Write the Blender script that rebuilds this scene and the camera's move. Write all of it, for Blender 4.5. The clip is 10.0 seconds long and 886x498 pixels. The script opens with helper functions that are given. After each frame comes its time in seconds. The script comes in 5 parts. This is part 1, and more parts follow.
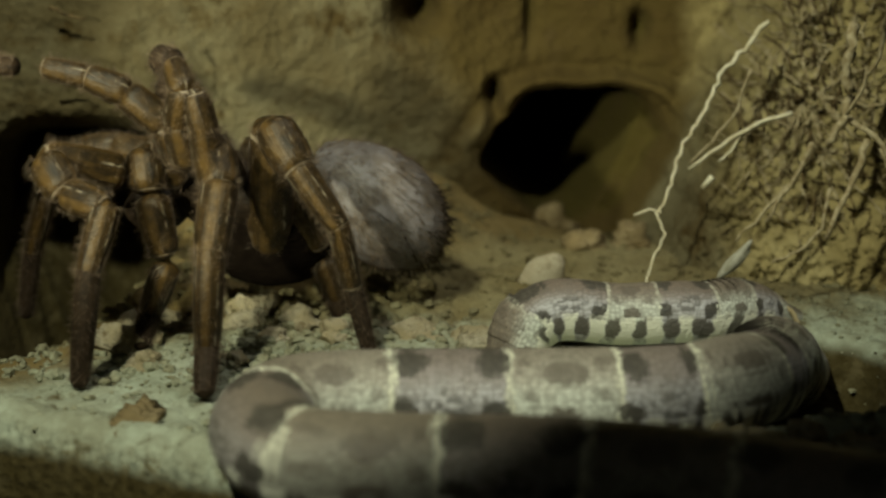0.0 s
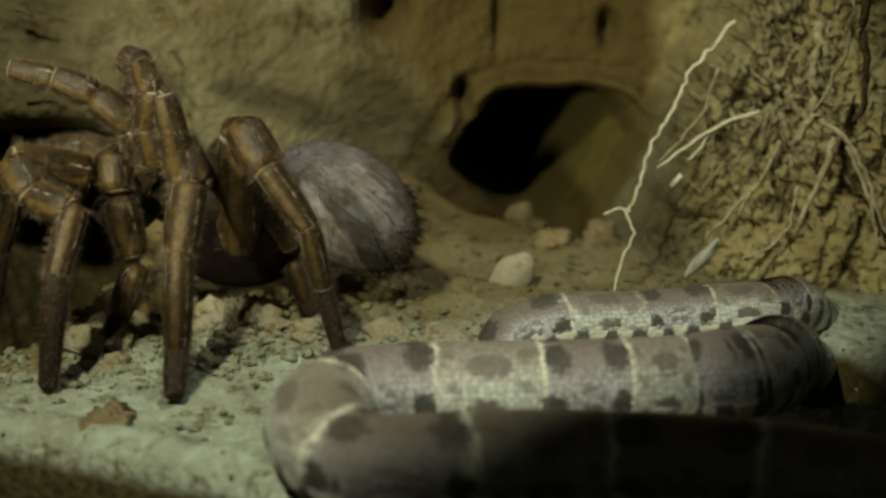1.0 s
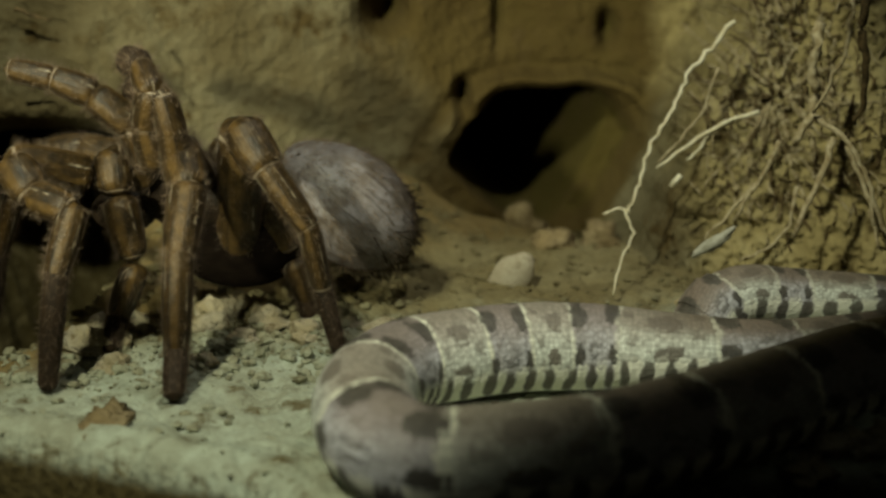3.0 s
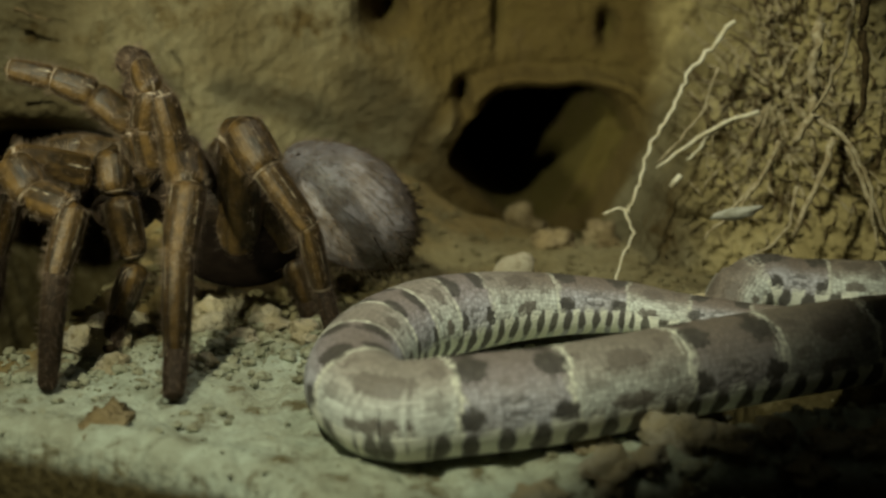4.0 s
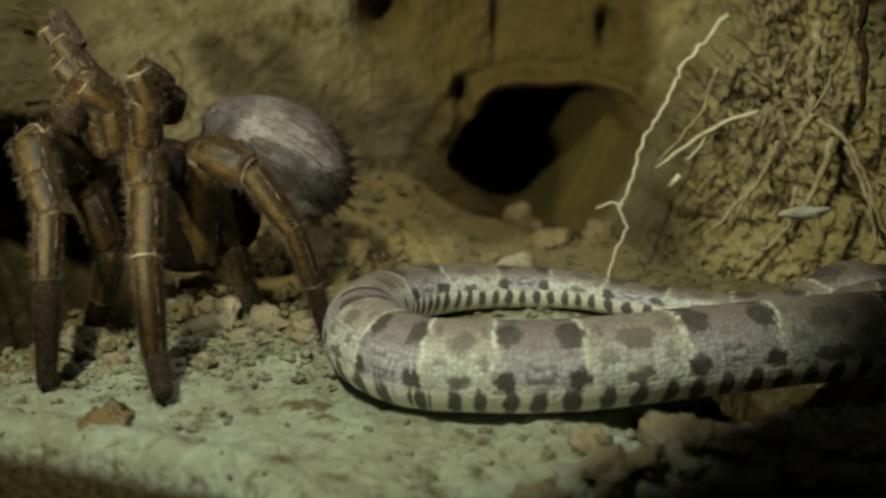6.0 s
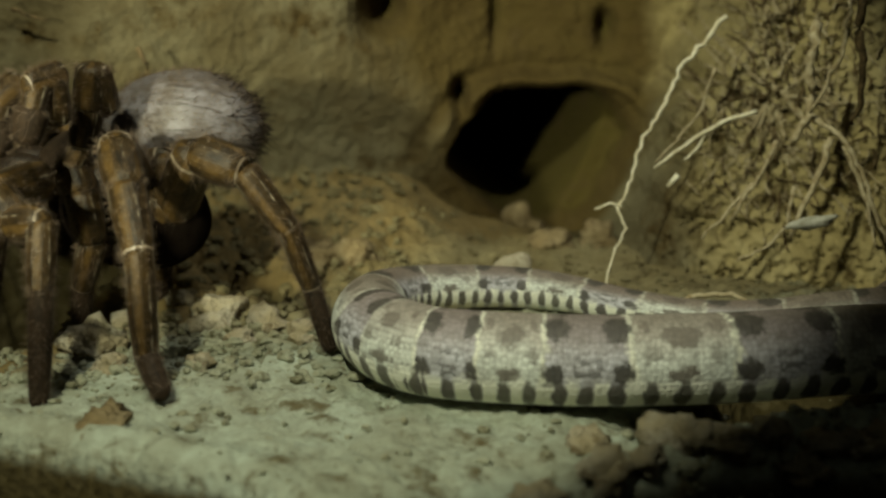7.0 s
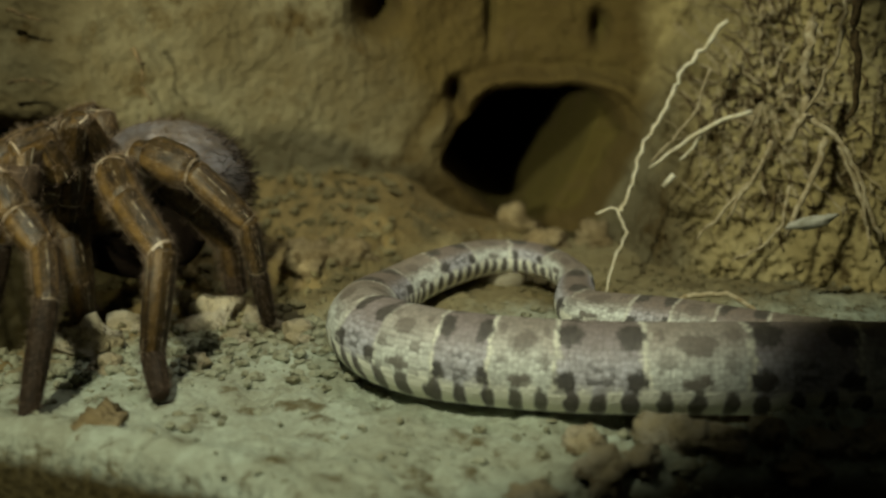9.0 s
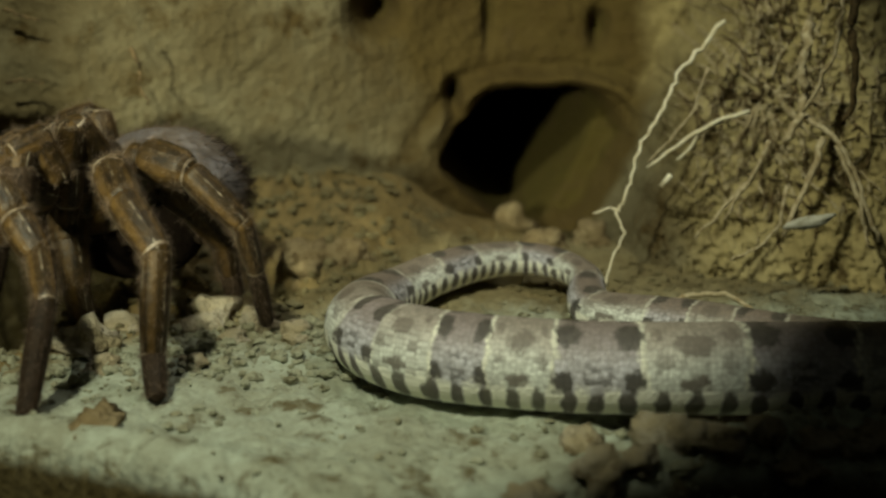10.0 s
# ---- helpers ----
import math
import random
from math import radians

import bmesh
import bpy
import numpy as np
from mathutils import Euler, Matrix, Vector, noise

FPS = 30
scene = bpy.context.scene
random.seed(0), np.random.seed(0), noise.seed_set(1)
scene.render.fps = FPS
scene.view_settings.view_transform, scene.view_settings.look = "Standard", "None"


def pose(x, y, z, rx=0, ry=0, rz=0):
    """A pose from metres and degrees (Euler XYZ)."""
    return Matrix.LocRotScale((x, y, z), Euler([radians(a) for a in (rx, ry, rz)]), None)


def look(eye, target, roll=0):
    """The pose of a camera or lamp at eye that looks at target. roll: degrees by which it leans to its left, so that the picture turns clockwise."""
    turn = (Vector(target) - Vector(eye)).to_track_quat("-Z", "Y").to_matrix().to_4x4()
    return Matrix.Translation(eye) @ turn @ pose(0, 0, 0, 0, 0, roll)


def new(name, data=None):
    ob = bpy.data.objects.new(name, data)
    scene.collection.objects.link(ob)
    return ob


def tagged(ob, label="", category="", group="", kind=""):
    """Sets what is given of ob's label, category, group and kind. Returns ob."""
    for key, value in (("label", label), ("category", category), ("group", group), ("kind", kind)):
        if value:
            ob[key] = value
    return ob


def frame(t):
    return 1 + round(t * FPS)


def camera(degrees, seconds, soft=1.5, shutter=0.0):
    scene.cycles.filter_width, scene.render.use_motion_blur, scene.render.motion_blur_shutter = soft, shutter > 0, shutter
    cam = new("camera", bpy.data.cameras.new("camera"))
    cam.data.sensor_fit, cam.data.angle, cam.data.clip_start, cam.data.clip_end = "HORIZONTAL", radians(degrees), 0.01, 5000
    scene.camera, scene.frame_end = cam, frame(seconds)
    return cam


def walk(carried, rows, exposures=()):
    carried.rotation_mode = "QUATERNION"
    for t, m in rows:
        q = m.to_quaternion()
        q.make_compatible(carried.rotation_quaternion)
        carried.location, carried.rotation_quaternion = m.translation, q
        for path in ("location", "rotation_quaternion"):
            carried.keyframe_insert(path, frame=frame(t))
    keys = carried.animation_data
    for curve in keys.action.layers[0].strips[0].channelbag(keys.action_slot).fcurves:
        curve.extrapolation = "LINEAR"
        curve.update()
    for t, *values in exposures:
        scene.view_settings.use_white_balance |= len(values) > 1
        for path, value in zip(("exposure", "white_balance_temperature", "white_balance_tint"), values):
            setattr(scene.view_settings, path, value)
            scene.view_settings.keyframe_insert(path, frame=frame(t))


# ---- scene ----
# ---- camera: a long lens on a tripod that swings a little ----
EYE = (0.0, -0.58, 0.219)
cam = camera(36, 10.0, soft=2.6)
cam.data.dof.use_dof = True
cam.data.dof.focus_distance = 0.63
cam.data.dof.aperture_fstop = 5.5


def swing(t, degrees):
    return (t, pose(*EYE, 74, 0, degrees))


walk(cam, [swing(0, 1.30), swing(0.1, 0.78), swing(0.2, 0.38), swing(0.3, 0.21), swing(0.4, 0.12), swing(0.5, 0.07),
           swing(0.7, 0.01), swing(1, 0), swing(2, 0), swing(2.7, -0.02), swing(4, -0.03), swing(5.5, -0.04),
           swing(7, -0.14), swing(8, -0.20), swing(8.5, -0.28), swing(9, -0.33), swing(10, -0.43)],
     exposures=[(0, 0.0), (10, 0.0)])

# ---- light: a film lamp high on the left throws a round pool of light, a weaker one hangs overhead, a low one beside the camera throws shadows on the wall ----
world = bpy.data.worlds.new("world")
scene.world = world
world.use_nodes = True
world.node_tree.nodes["Background"].inputs[0].default_value = (0.75, 0.8, 0.6, 1)
world.node_tree.nodes["Background"].inputs[1].default_value = 0.05


def lamp(name, kind, eye, target, power, colour, **settings):
    data = bpy.data.lights.new(name, kind)
    data.energy, data.color = power, colour
    ob = new(name, data)
    ob.matrix_world = look(eye, target)
    return ob


key = lamp("film_lamp", "SPOT", (-0.245, -0.493, 0.769), (-0.117, 0.194, 0.04), 24.5, (0.98, 1.0, 0.71))
key.data.spot_size, key.data.spot_blend, key.data.shadow_soft_size = radians(41.7), 0.085, 0.022
back = lamp("second_film_lamp", "SPOT", (0.22, 0.06, 0.74), (-0.03, 0.11, 0.03), 5.0, (1.0, 1.0, 0.84))
back.data.spot_size, back.data.spot_blend, back.data.shadow_soft_size = radians(34), 0.5, 0.06

low = lamp("low_film_lamp", "SPOT", (-0.37, -0.56, 0.25), (-0.060, 0.20, 0.10), 21.5, (1.0, 1.0, 0.68))
low.data.spot_size, low.data.spot_blend, low.data.shadow_soft_size = radians(22), 0.5, 0.016


# ---- materials ----
class Graph:
    """Shortcuts to a node tree."""

    def __init__(self, name):
        self.mat = bpy.data.materials.new(name)
        self.mat.use_nodes = True
        self.tree = self.mat.node_tree
        self.bsdf = self.tree.nodes["Principled BSDF"]

    def node(self, kind, **props):
        n = self.tree.nodes.new(kind)
        for k, v in props.items():
            setattr(n, k, v)
        return n

    def feed(self, value, socket):
        if isinstance(value, (int, float, tuple)):
            socket.default_value = value
        else:
            self.tree.links.new(value, socket)

    def m(self, op, a, b=0.0, c=0.0):
        n = self.node("ShaderNodeMath", operation=op)
        for v, s in zip((a, b, c), n.inputs):
            self.feed(v, s)
        return n.outputs[0]

    def step(self, x, lo, hi, a=0.0, b=1.0):
        n = self.node("ShaderNodeMapRange", interpolation_type="SMOOTHSTEP")
        for v, s in zip((x, lo, hi, a, b), n.inputs):
            self.feed(v, s)
        return n.outputs[0]

    def mix(self, f, a, b, kind="MIX"):
        n = self.node("ShaderNodeMix", data_type="RGBA", blend_type=kind)
        self.feed(f, n.inputs[0])
        self.feed(a, n.inputs[6])
        self.feed(b, n.inputs[7])
        return n.outputs[2]

    def place(self, kind="Object"):
        return self.node("ShaderNodeTexCoord").outputs[kind]

    def noise(self, scale, detail=5.0, rough=0.6, vec=None, distort=0.0):
        n = self.node("ShaderNodeTexNoise")
        self.feed(vec or self.place(), n.inputs["Vector"])
        n.inputs["Scale"].default_value, n.inputs["Detail"].default_value = scale, detail
        n.inputs["Roughness"].default_value, n.inputs["Distortion"].default_value = rough, distort
        return n.outputs[0]

    def cells(self, scale, feature="F1", vec=None, rand=1.0):
        n = self.node("ShaderNodeTexVoronoi", feature=feature)
        self.feed(vec or self.place(), n.inputs["Vector"])
        n.inputs["Scale"].default_value, n.inputs["Randomness"].default_value = scale, rand
        return n.outputs[0]

    def bump(self, height, strength, distance=0.002):
        n = self.node("ShaderNodeBump")
        n.inputs["Strength"].default_value, n.inputs["Distance"].default_value = strength, distance
        self.feed(height, n.inputs["Height"])
        self.feed(n.outputs[0], self.bsdf.inputs["Normal"])

    def done(self, colour, rough=0.9, spec=0.3):
        self.feed(colour, self.bsdf.inputs["Base Color"])
        self.feed(rough, self.bsdf.inputs["Roughness"])
        self.bsdf.inputs["Specular IOR Level"].default_value = spec
        return self.mat


def soil(name, dark, mid, light, patch=9.0, grain=160.0, relief=0.7, zones=None, fleck=1.0, painted_shade=None, shade_tint=(0.045, 0.034, 0.011, 1)):
    """Earth in three tints; then, for each further pair of tints, an axis (or a slant in x and y), a stretch of it and
    the tints beyond it; last, an axis and the stretch over which shade is painted into the colour, and its dark tint.
    """
    g = Graph(name)
    big, small, dots = g.noise(patch, 6), g.noise(grain, 4), g.cells(grain * 1.3)
    c = g.mix(g.step(big, 0.38, 0.62), mid, light)
    for axis, start, end, mid2, light2, fray in zones or ():
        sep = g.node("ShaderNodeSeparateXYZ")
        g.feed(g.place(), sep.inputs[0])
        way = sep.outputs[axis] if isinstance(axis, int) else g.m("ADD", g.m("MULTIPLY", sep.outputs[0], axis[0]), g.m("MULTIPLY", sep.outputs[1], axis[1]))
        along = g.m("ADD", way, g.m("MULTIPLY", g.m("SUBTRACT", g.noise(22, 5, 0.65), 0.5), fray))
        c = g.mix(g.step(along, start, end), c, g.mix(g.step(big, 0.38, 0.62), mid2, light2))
    # shade put into the colour along one axis, with a frayed edge
    if painted_shade:
        axis, start, end = painted_shade
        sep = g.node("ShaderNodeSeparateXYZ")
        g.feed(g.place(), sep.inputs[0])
        c = g.mix(g.step(g.m("ADD", sep.outputs[axis], g.m("MULTIPLY", g.m("SUBTRACT", g.noise(60, 4), 0.5), abs(end - start))), start, end), c, shade_tint)
    c = g.mix(g.step(g.noise(patch * 3.3, 6, 0.7), 0.52, 0.68), c, dark)
    c = g.mix(g.step(small, 0.3, 0.7, 0.0, 0.35 * fleck), c, dark)
    c = g.mix(g.step(g.noise(grain * 0.32, 3), 0.60, 0.70, 0.0, 0.7 * fleck), c, dark)
    g.bump(g.m("ADD", g.m("MULTIPLY", small, 1.2), g.m("MULTIPLY", dots, 0.7)), relief, 0.003)
    return g.done(c, 0.95, 0.15)


# colour darkens with depth in the tunnel mouth, painting its shade
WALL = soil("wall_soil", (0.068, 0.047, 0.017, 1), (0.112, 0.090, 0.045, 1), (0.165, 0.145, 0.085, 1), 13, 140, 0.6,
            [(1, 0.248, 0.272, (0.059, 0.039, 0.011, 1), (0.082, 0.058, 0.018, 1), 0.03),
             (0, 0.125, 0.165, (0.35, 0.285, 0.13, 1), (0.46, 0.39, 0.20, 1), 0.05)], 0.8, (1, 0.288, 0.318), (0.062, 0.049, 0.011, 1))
# colour darkens below floor level, painting shade at the lip and in pits
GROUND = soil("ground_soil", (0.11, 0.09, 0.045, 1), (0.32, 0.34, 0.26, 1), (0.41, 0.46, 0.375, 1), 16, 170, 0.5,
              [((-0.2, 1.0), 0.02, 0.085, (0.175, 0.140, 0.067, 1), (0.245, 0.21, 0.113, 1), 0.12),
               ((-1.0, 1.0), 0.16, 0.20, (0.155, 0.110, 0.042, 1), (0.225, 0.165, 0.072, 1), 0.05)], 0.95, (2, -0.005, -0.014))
CRUMB = soil("crumb_soil", (0.08, 0.07, 0.035, 1), (0.28, 0.27, 0.18, 1), (0.38, 0.40, 0.30, 1), 45, 300, 0.6,
             [((-0.2, 1.0), 0.03, 0.10, (0.15, 0.12, 0.058, 1), (0.21, 0.18, 0.095, 1), 0.08)])
CLOD = soil("clod_soil", (0.15, 0.115, 0.06, 1), (0.31, 0.26, 0.16, 1), (0.40, 0.365, 0.28, 1), 40, 300, 0.6, fleck=0.5)
BROWN_CLOD = soil("brown_clod_soil", (0.10, 0.07, 0.03, 1), (0.22, 0.165, 0.085, 1), (0.30, 0.24, 0.14, 1), 40, 260, 0.7)
DEEP = soil("deep_soil", (0.12, 0.085, 0.045, 1), (0.25, 0.20, 0.11, 1), (0.32, 0.27, 0.17, 1), 9, 120)
PEBBLE = soil("pebble_stone", (0.24, 0.20, 0.13, 1), (0.36, 0.31, 0.22, 1), (0.44, 0.40, 0.30, 1), 60, 500, 0.25)


def root_material(name, a, b, rough=0.75):
    g = Graph(name)
    n = g.noise(260, 5, 0.65)
    g.bump(n, 0.5, 0.001)
    return g.done(g.mix(g.step(n, 0.35, 0.65), a, b), rough, 0.3)


ROOT_PALE = root_material("pale_root", (0.62, 0.55, 0.36, 1), (0.80, 0.76, 0.58, 1))
ROOT_DULL = root_material("dull_root", (0.28, 0.215, 0.11, 1), (0.50, 0.43, 0.28, 1))
ROOT_DARK = root_material("dark_root", (0.05, 0.035, 0.015, 1), (0.16, 0.11, 0.05, 1))
HUSK = root_material("pale_husk", (0.30, 0.29, 0.22, 1), (0.46, 0.45, 0.38, 1))


def snake_skin():
    """Dark saddles and pale bands between thin cream lines, corner blotches, flank spots and a toothed lower edge; U is metres along the body, V the turn from the spine."""
    g = Graph("snake_skin")
    split = g.node("ShaderNodeMapping")
    g.feed(g.node("ShaderNodeUVMap", uv_map="along").outputs[0], split.inputs[0])
    split.inputs["Scale"].default_value = (1, 0.055, 1)
    flat = split.outputs[0]
    grain = g.node("ShaderNodeTexVoronoi", feature="F1")
    g.feed(flat, grain.inputs["Vector"])
    grain.inputs["Scale"].default_value, grain.inputs["Randomness"].default_value = 470, 0.6
    cell = g.node("ShaderNodeSeparateXYZ")
    g.tree.links.new(grain.outputs["Position"], cell.inputs[0])
    plain = g.node("ShaderNodeSeparateXYZ")
    g.feed(flat, plain.inputs[0])
    side = g.m("ABSOLUTE", g.m("DIVIDE", cell.outputs[1], 0.055))
    rear = g.step(plain.outputs[0], 0.08, 0.15)
    wob = g.m("SUBTRACT", g.noise(95, 3, 0.5, flat), 0.5)
    vv = g.m("ADD", g.m("ADD", side, g.m("MULTIPLY", rear, 0.10)), g.m("MULTIPLY", g.m("SUBTRACT", g.noise(120, 3, 0.5, flat), 0.5), 0.13))
    counts = g.node("ShaderNodeSeparateXYZ")
    g.feed(g.node("ShaderNodeUVMap", uv_map="bands").outputs[0], counts.inputs[0])
    jog = g.m("ADD", g.m("DIVIDE", g.m("SUBTRACT", cell.outputs[0], plain.outputs[0]), 0.04), g.m("MULTIPLY", wob, 0.22))
    at = g.m("ADD", counts.outputs[0], jog)
    whole = g.m("FLOOR", at)
    p = g.m("SUBTRACT", at, whole)
    pale_band = g.m("MODULO", whole, 2.0)
    saddle = g.m("SUBTRACT", 1.0, pale_band)
    dice = g.node("ShaderNodeTexWhiteNoise", noise_dimensions="1D")
    g.feed(whole, dice.inputs["W"])
    luck = g.m("SUBTRACT", dice.outputs["Value"], 0.5)
    off = g.m("ABSOLUTE", g.m("SUBTRACT", p, 0.5))
    skew = g.m("ABSOLUTE", g.m("ADD", g.m("SUBTRACT", p, 0.5), g.m("MULTIPLY", luck, 0.16)))
    line = g.step(g.m("SUBTRACT", 0.5, off), 0.012, 0.055, 1.0, 0.0)

    def blotch(x, p0, v0, size_u, size_v):
        a = g.m("DIVIDE", g.m("SUBTRACT", x, p0), size_u)
        b = g.m("DIVIDE", g.m("SUBTRACT", vv, g.m("ADD", v0, g.m("MULTIPLY", luck, 0.05))), size_v)
        return g.step(g.m("ADD", g.m("MULTIPLY", a, a), g.m("MULTIPLY", b, b)), 0.55, 1.25, 1.0, 0.0)

    def many(x, rows):
        total = None
        for p0, v0, size_u, size_v, strength in rows:
            one = g.m("MULTIPLY", blotch(x, p0, v0, size_u, size_v), strength)
            total = one if total is None else g.m("MAXIMUM", total, one)
        return total

    dark = g.m("MULTIPLY", saddle, many(off, ((0.35, 0.14, 0.16, 0.125, 0.95), (0.39, 0.475, 0.125, 0.080, 1.0), (0.0, 0.38, 0.16, 0.018, 0.6), (0.06, 0.47, 0.10, 0.022, 0.7), (0.16, 0.42, 0.05, 0.02, 0.5))))
    faint = g.m("MULTIPLY", pale_band, many(skew, ((0.03, 0.22, 0.17, 0.085, 0.8), (0.04, 0.49, 0.13, 0.055, 0.95), (0.32, 0.36, 0.08, 0.045, 0.6), (0.29, 0.55, 0.07, 0.035, 0.7), (0.36, 0.13, 0.07, 0.05, 0.6))))
    speck = g.m("MULTIPLY", g.step(g.noise(230, 4, 0.6, flat), 0.55, 0.66), g.step(vv, 0.55, 0.5, 0.0, 1.0))
    tooth = g.m("FRACT", g.m("ADD", counts.outputs[1], g.m("MULTIPLY", wob, 0.5)))
    gap = g.m("ABSOLUTE", g.m("SUBTRACT", tooth, 0.5))
    across, down = g.m("DIVIDE", gap, 0.29), g.m("DIVIDE", g.m("SUBTRACT", vv, 0.66), 0.115)
    blob = g.step(g.m("ADD", g.m("MULTIPLY", across, across), g.m("MULTIPLY", down, down)), 0.75, 1.2, 1.0, 0.0)
    hem = g.m("MULTIPLY", g.step(vv, 0.50, 0.58), g.step(vv, 0.90, 0.94, 1.0, 0.0))
    white = g.m("MULTIPLY", hem, g.step(gap, 0.15, 0.26))

    top = g.step(vv, 0.20, 0.42)
    pale = g.mix(top, (0.48, 0.45, 0.40, 1), (0.80, 0.84, 0.78, 1))
    c = g.mix(saddle, pale, g.mix(top, (0.33, 0.29, 0.30, 1), (0.60, 0.60, 0.66, 1)))
    c = g.mix(g.step(g.noise(48, 5, 0.65, flat), 0.40, 0.72, 0.0, 0.34), c, (0.36, 0.30, 0.26, 1))
    c = g.mix(g.m("MAXIMUM", g.step(vv, 0.06, 0.24, 0.45, 0.0), g.m("MULTIPLY", rear, g.step(side, 0.15, 0.36, 0.8, 0.0))), c, (0.18, 0.135, 0.10, 1))
    # fore-body darkened in the colour for the light falling off to the right
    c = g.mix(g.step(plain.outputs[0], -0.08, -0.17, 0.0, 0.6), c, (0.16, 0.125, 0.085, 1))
    c = g.mix(g.m("MULTIPLY", speck, 0.4), c, (0.16, 0.135, 0.12, 1))
    c = g.mix(g.m("MULTIPLY", faint, 0.9), c, (0.13, 0.105, 0.085, 1))
    c = g.mix(g.m("MULTIPLY", line, g.m("MULTIPLY", g.step(vv, 0.66, 0.74, 0.85, 0.0), g.step(plain.outputs[0], 0.055, 0.10, 1.0, 0.5))), c, (0.88, 0.88, 0.74, 1))
    c = g.mix(g.m("MULTIPLY", dark, 0.93), c, (0.050, 0.046, 0.040, 1))
    c = g.mix(g.m("MULTIPLY", blob, 0.85), c, (0.085, 0.072, 0.055, 1))
    c = g.mix(g.step(vv, 0.92, 0.95), c, (0.30, 0.27, 0.22, 1))
    scales = grain.outputs["Distance"]
    c = g.mix(g.step(scales, 0.35, 0.7, 0.0, 0.35), c, (0.10, 0.09, 0.075, 1))
    c = g.mix(g.step(g.noise(600, 2, 0.5, grain.outputs["Position"]), 0.42, 0.7, 0.0, 0.25), c, (0.18, 0.16, 0.14, 1))
    c = g.mix(g.m("MULTIPLY", white, g.m("SUBTRACT", 1.0, blob)), c, (0.93, 0.93, 0.82, 1))
    g.bump(g.m("MULTIPLY", scales, -1.0), 0.45, 0.001)
    return g.done(c, 0.5, 0.35)


SKIN = snake_skin()


def cuticle(name, a, b, c, rough, stripe=None, patch=140, shine=0.5):
    g = Graph(name)
    n = g.noise(patch, 5, 0.65)
    streak = g.node("ShaderNodeMapping")
    g.feed(g.place(), streak.inputs[0])
    streak.inputs["Scale"].default_value = (40, 520, 520)
    s = g.noise(1.0, 3, 0.6, streak.outputs[0])
    col = g.mix(g.step(n, 0.3, 0.7), a, b)
    col = g.mix(g.step(s, 0.48, 0.72, 0.0, 0.7), col, c)
    if stripe:
        sep = g.node("ShaderNodeSeparateXYZ")
        g.feed(g.place(), sep.inputs[0])
        turn = g.m("ARCTAN2", sep.outputs[2], sep.outputs[1])
        wave = g.m("COSINE", g.m("ADD", g.m("MULTIPLY", g.m("SUBTRACT", g.m("ABSOLUTE", turn), 0.70), 3.6), g.m("MULTIPLY", g.m("SUBTRACT", n, 0.5), 1.6)))
        col = g.mix(g.m("MULTIPLY", g.step(wave, -0.1, -0.9), g.step(g.noise(70, 3), 0.35, 0.6, 0.5, 0.95)), g.mix(0.35, col, c), b)
        col = g.mix(g.step(g.noise(95, 3), 0.50, 0.70, 0.0, 0.5), col, c)
        col = g.mix(g.m("MULTIPLY", g.step(wave, 0.972, 1.0, 0.0, 0.55), g.step(g.noise(75, 2), 0.50, 0.62)), col, stripe)
    g.bump(g.m("ADD", n, s), 0.6, 0.0012)
    return g.done(col, rough, shine)


LEG = cuticle("spider_leg", (0.018, 0.012, 0.005, 1), (0.080, 0.047, 0.014, 1), (0.006, 0.004, 0.003, 1), 0.42, (0.42, 0.37, 0.29, 1), 140, 0.22)
JOINT = cuticle("spider_joint", (0.10, 0.07, 0.045, 1), (0.30, 0.25, 0.19, 1), (0.05, 0.03, 0.02, 1), 0.35)
FOOT = cuticle("spider_foot_pad", (0.018, 0.011, 0.006, 1), (0.034, 0.020, 0.010, 1), (0.010, 0.007, 0.005, 1), 0.7, None, 140, 0.2)
# near-black, so the underside stands in for deep shade below the body
DARK = cuticle("spider_underside_shade", (0.006, 0.004, 0.003, 1), (0.010, 0.007, 0.005, 1), (0.005, 0.004, 0.003, 1), 0.95, None, 140, 0.02)
SHELL = cuticle("spider_carapace", (0.012, 0.008, 0.005, 1), (0.024, 0.015, 0.009, 1), (0.008, 0.005, 0.004, 1), 0.5, None, 140, 0.2)
BELLY = cuticle("spider_abdomen", (0.09, 0.07, 0.055, 1), (0.20, 0.185, 0.20, 1), (0.045, 0.034, 0.027, 1), 0.42, None, 60, 0.3)
HAIR = cuticle("spider_hair", (0.10, 0.065, 0.04, 1), (0.19, 0.135, 0.09, 1), (0.05, 0.03, 0.02, 1), 0.6)


# ---- mesh helpers ----
def finish(name, bm, mats, parent=None, smooth=True):
    me = bpy.data.meshes.new(name)
    bm.to_mesh(me)
    bm.free()
    for m in mats if isinstance(mats, (list, tuple)) else [mats]:
        me.materials.append(m)
    if smooth:
        me.polygons.foreach_set("use_smooth", [True] * len(me.polygons))
    ob = new(name, me)
    ob.parent = parent
    return ob


def part(name, bm, material, parent, label=""):
    ob = finish(name, bm, material, parent)
    return tagged(ob, label) if label else ob


def smooth_step(a, b, x):
    u = min(1.0, max(0.0, (x - a) / (b - a)))
    return u * u * (3 - 2 * u)


def fbm(x, y, z, scale, octaves=4):
    return noise.fractal(Vector((x, y, z)) * scale, 0.9, 2.1, octaves)


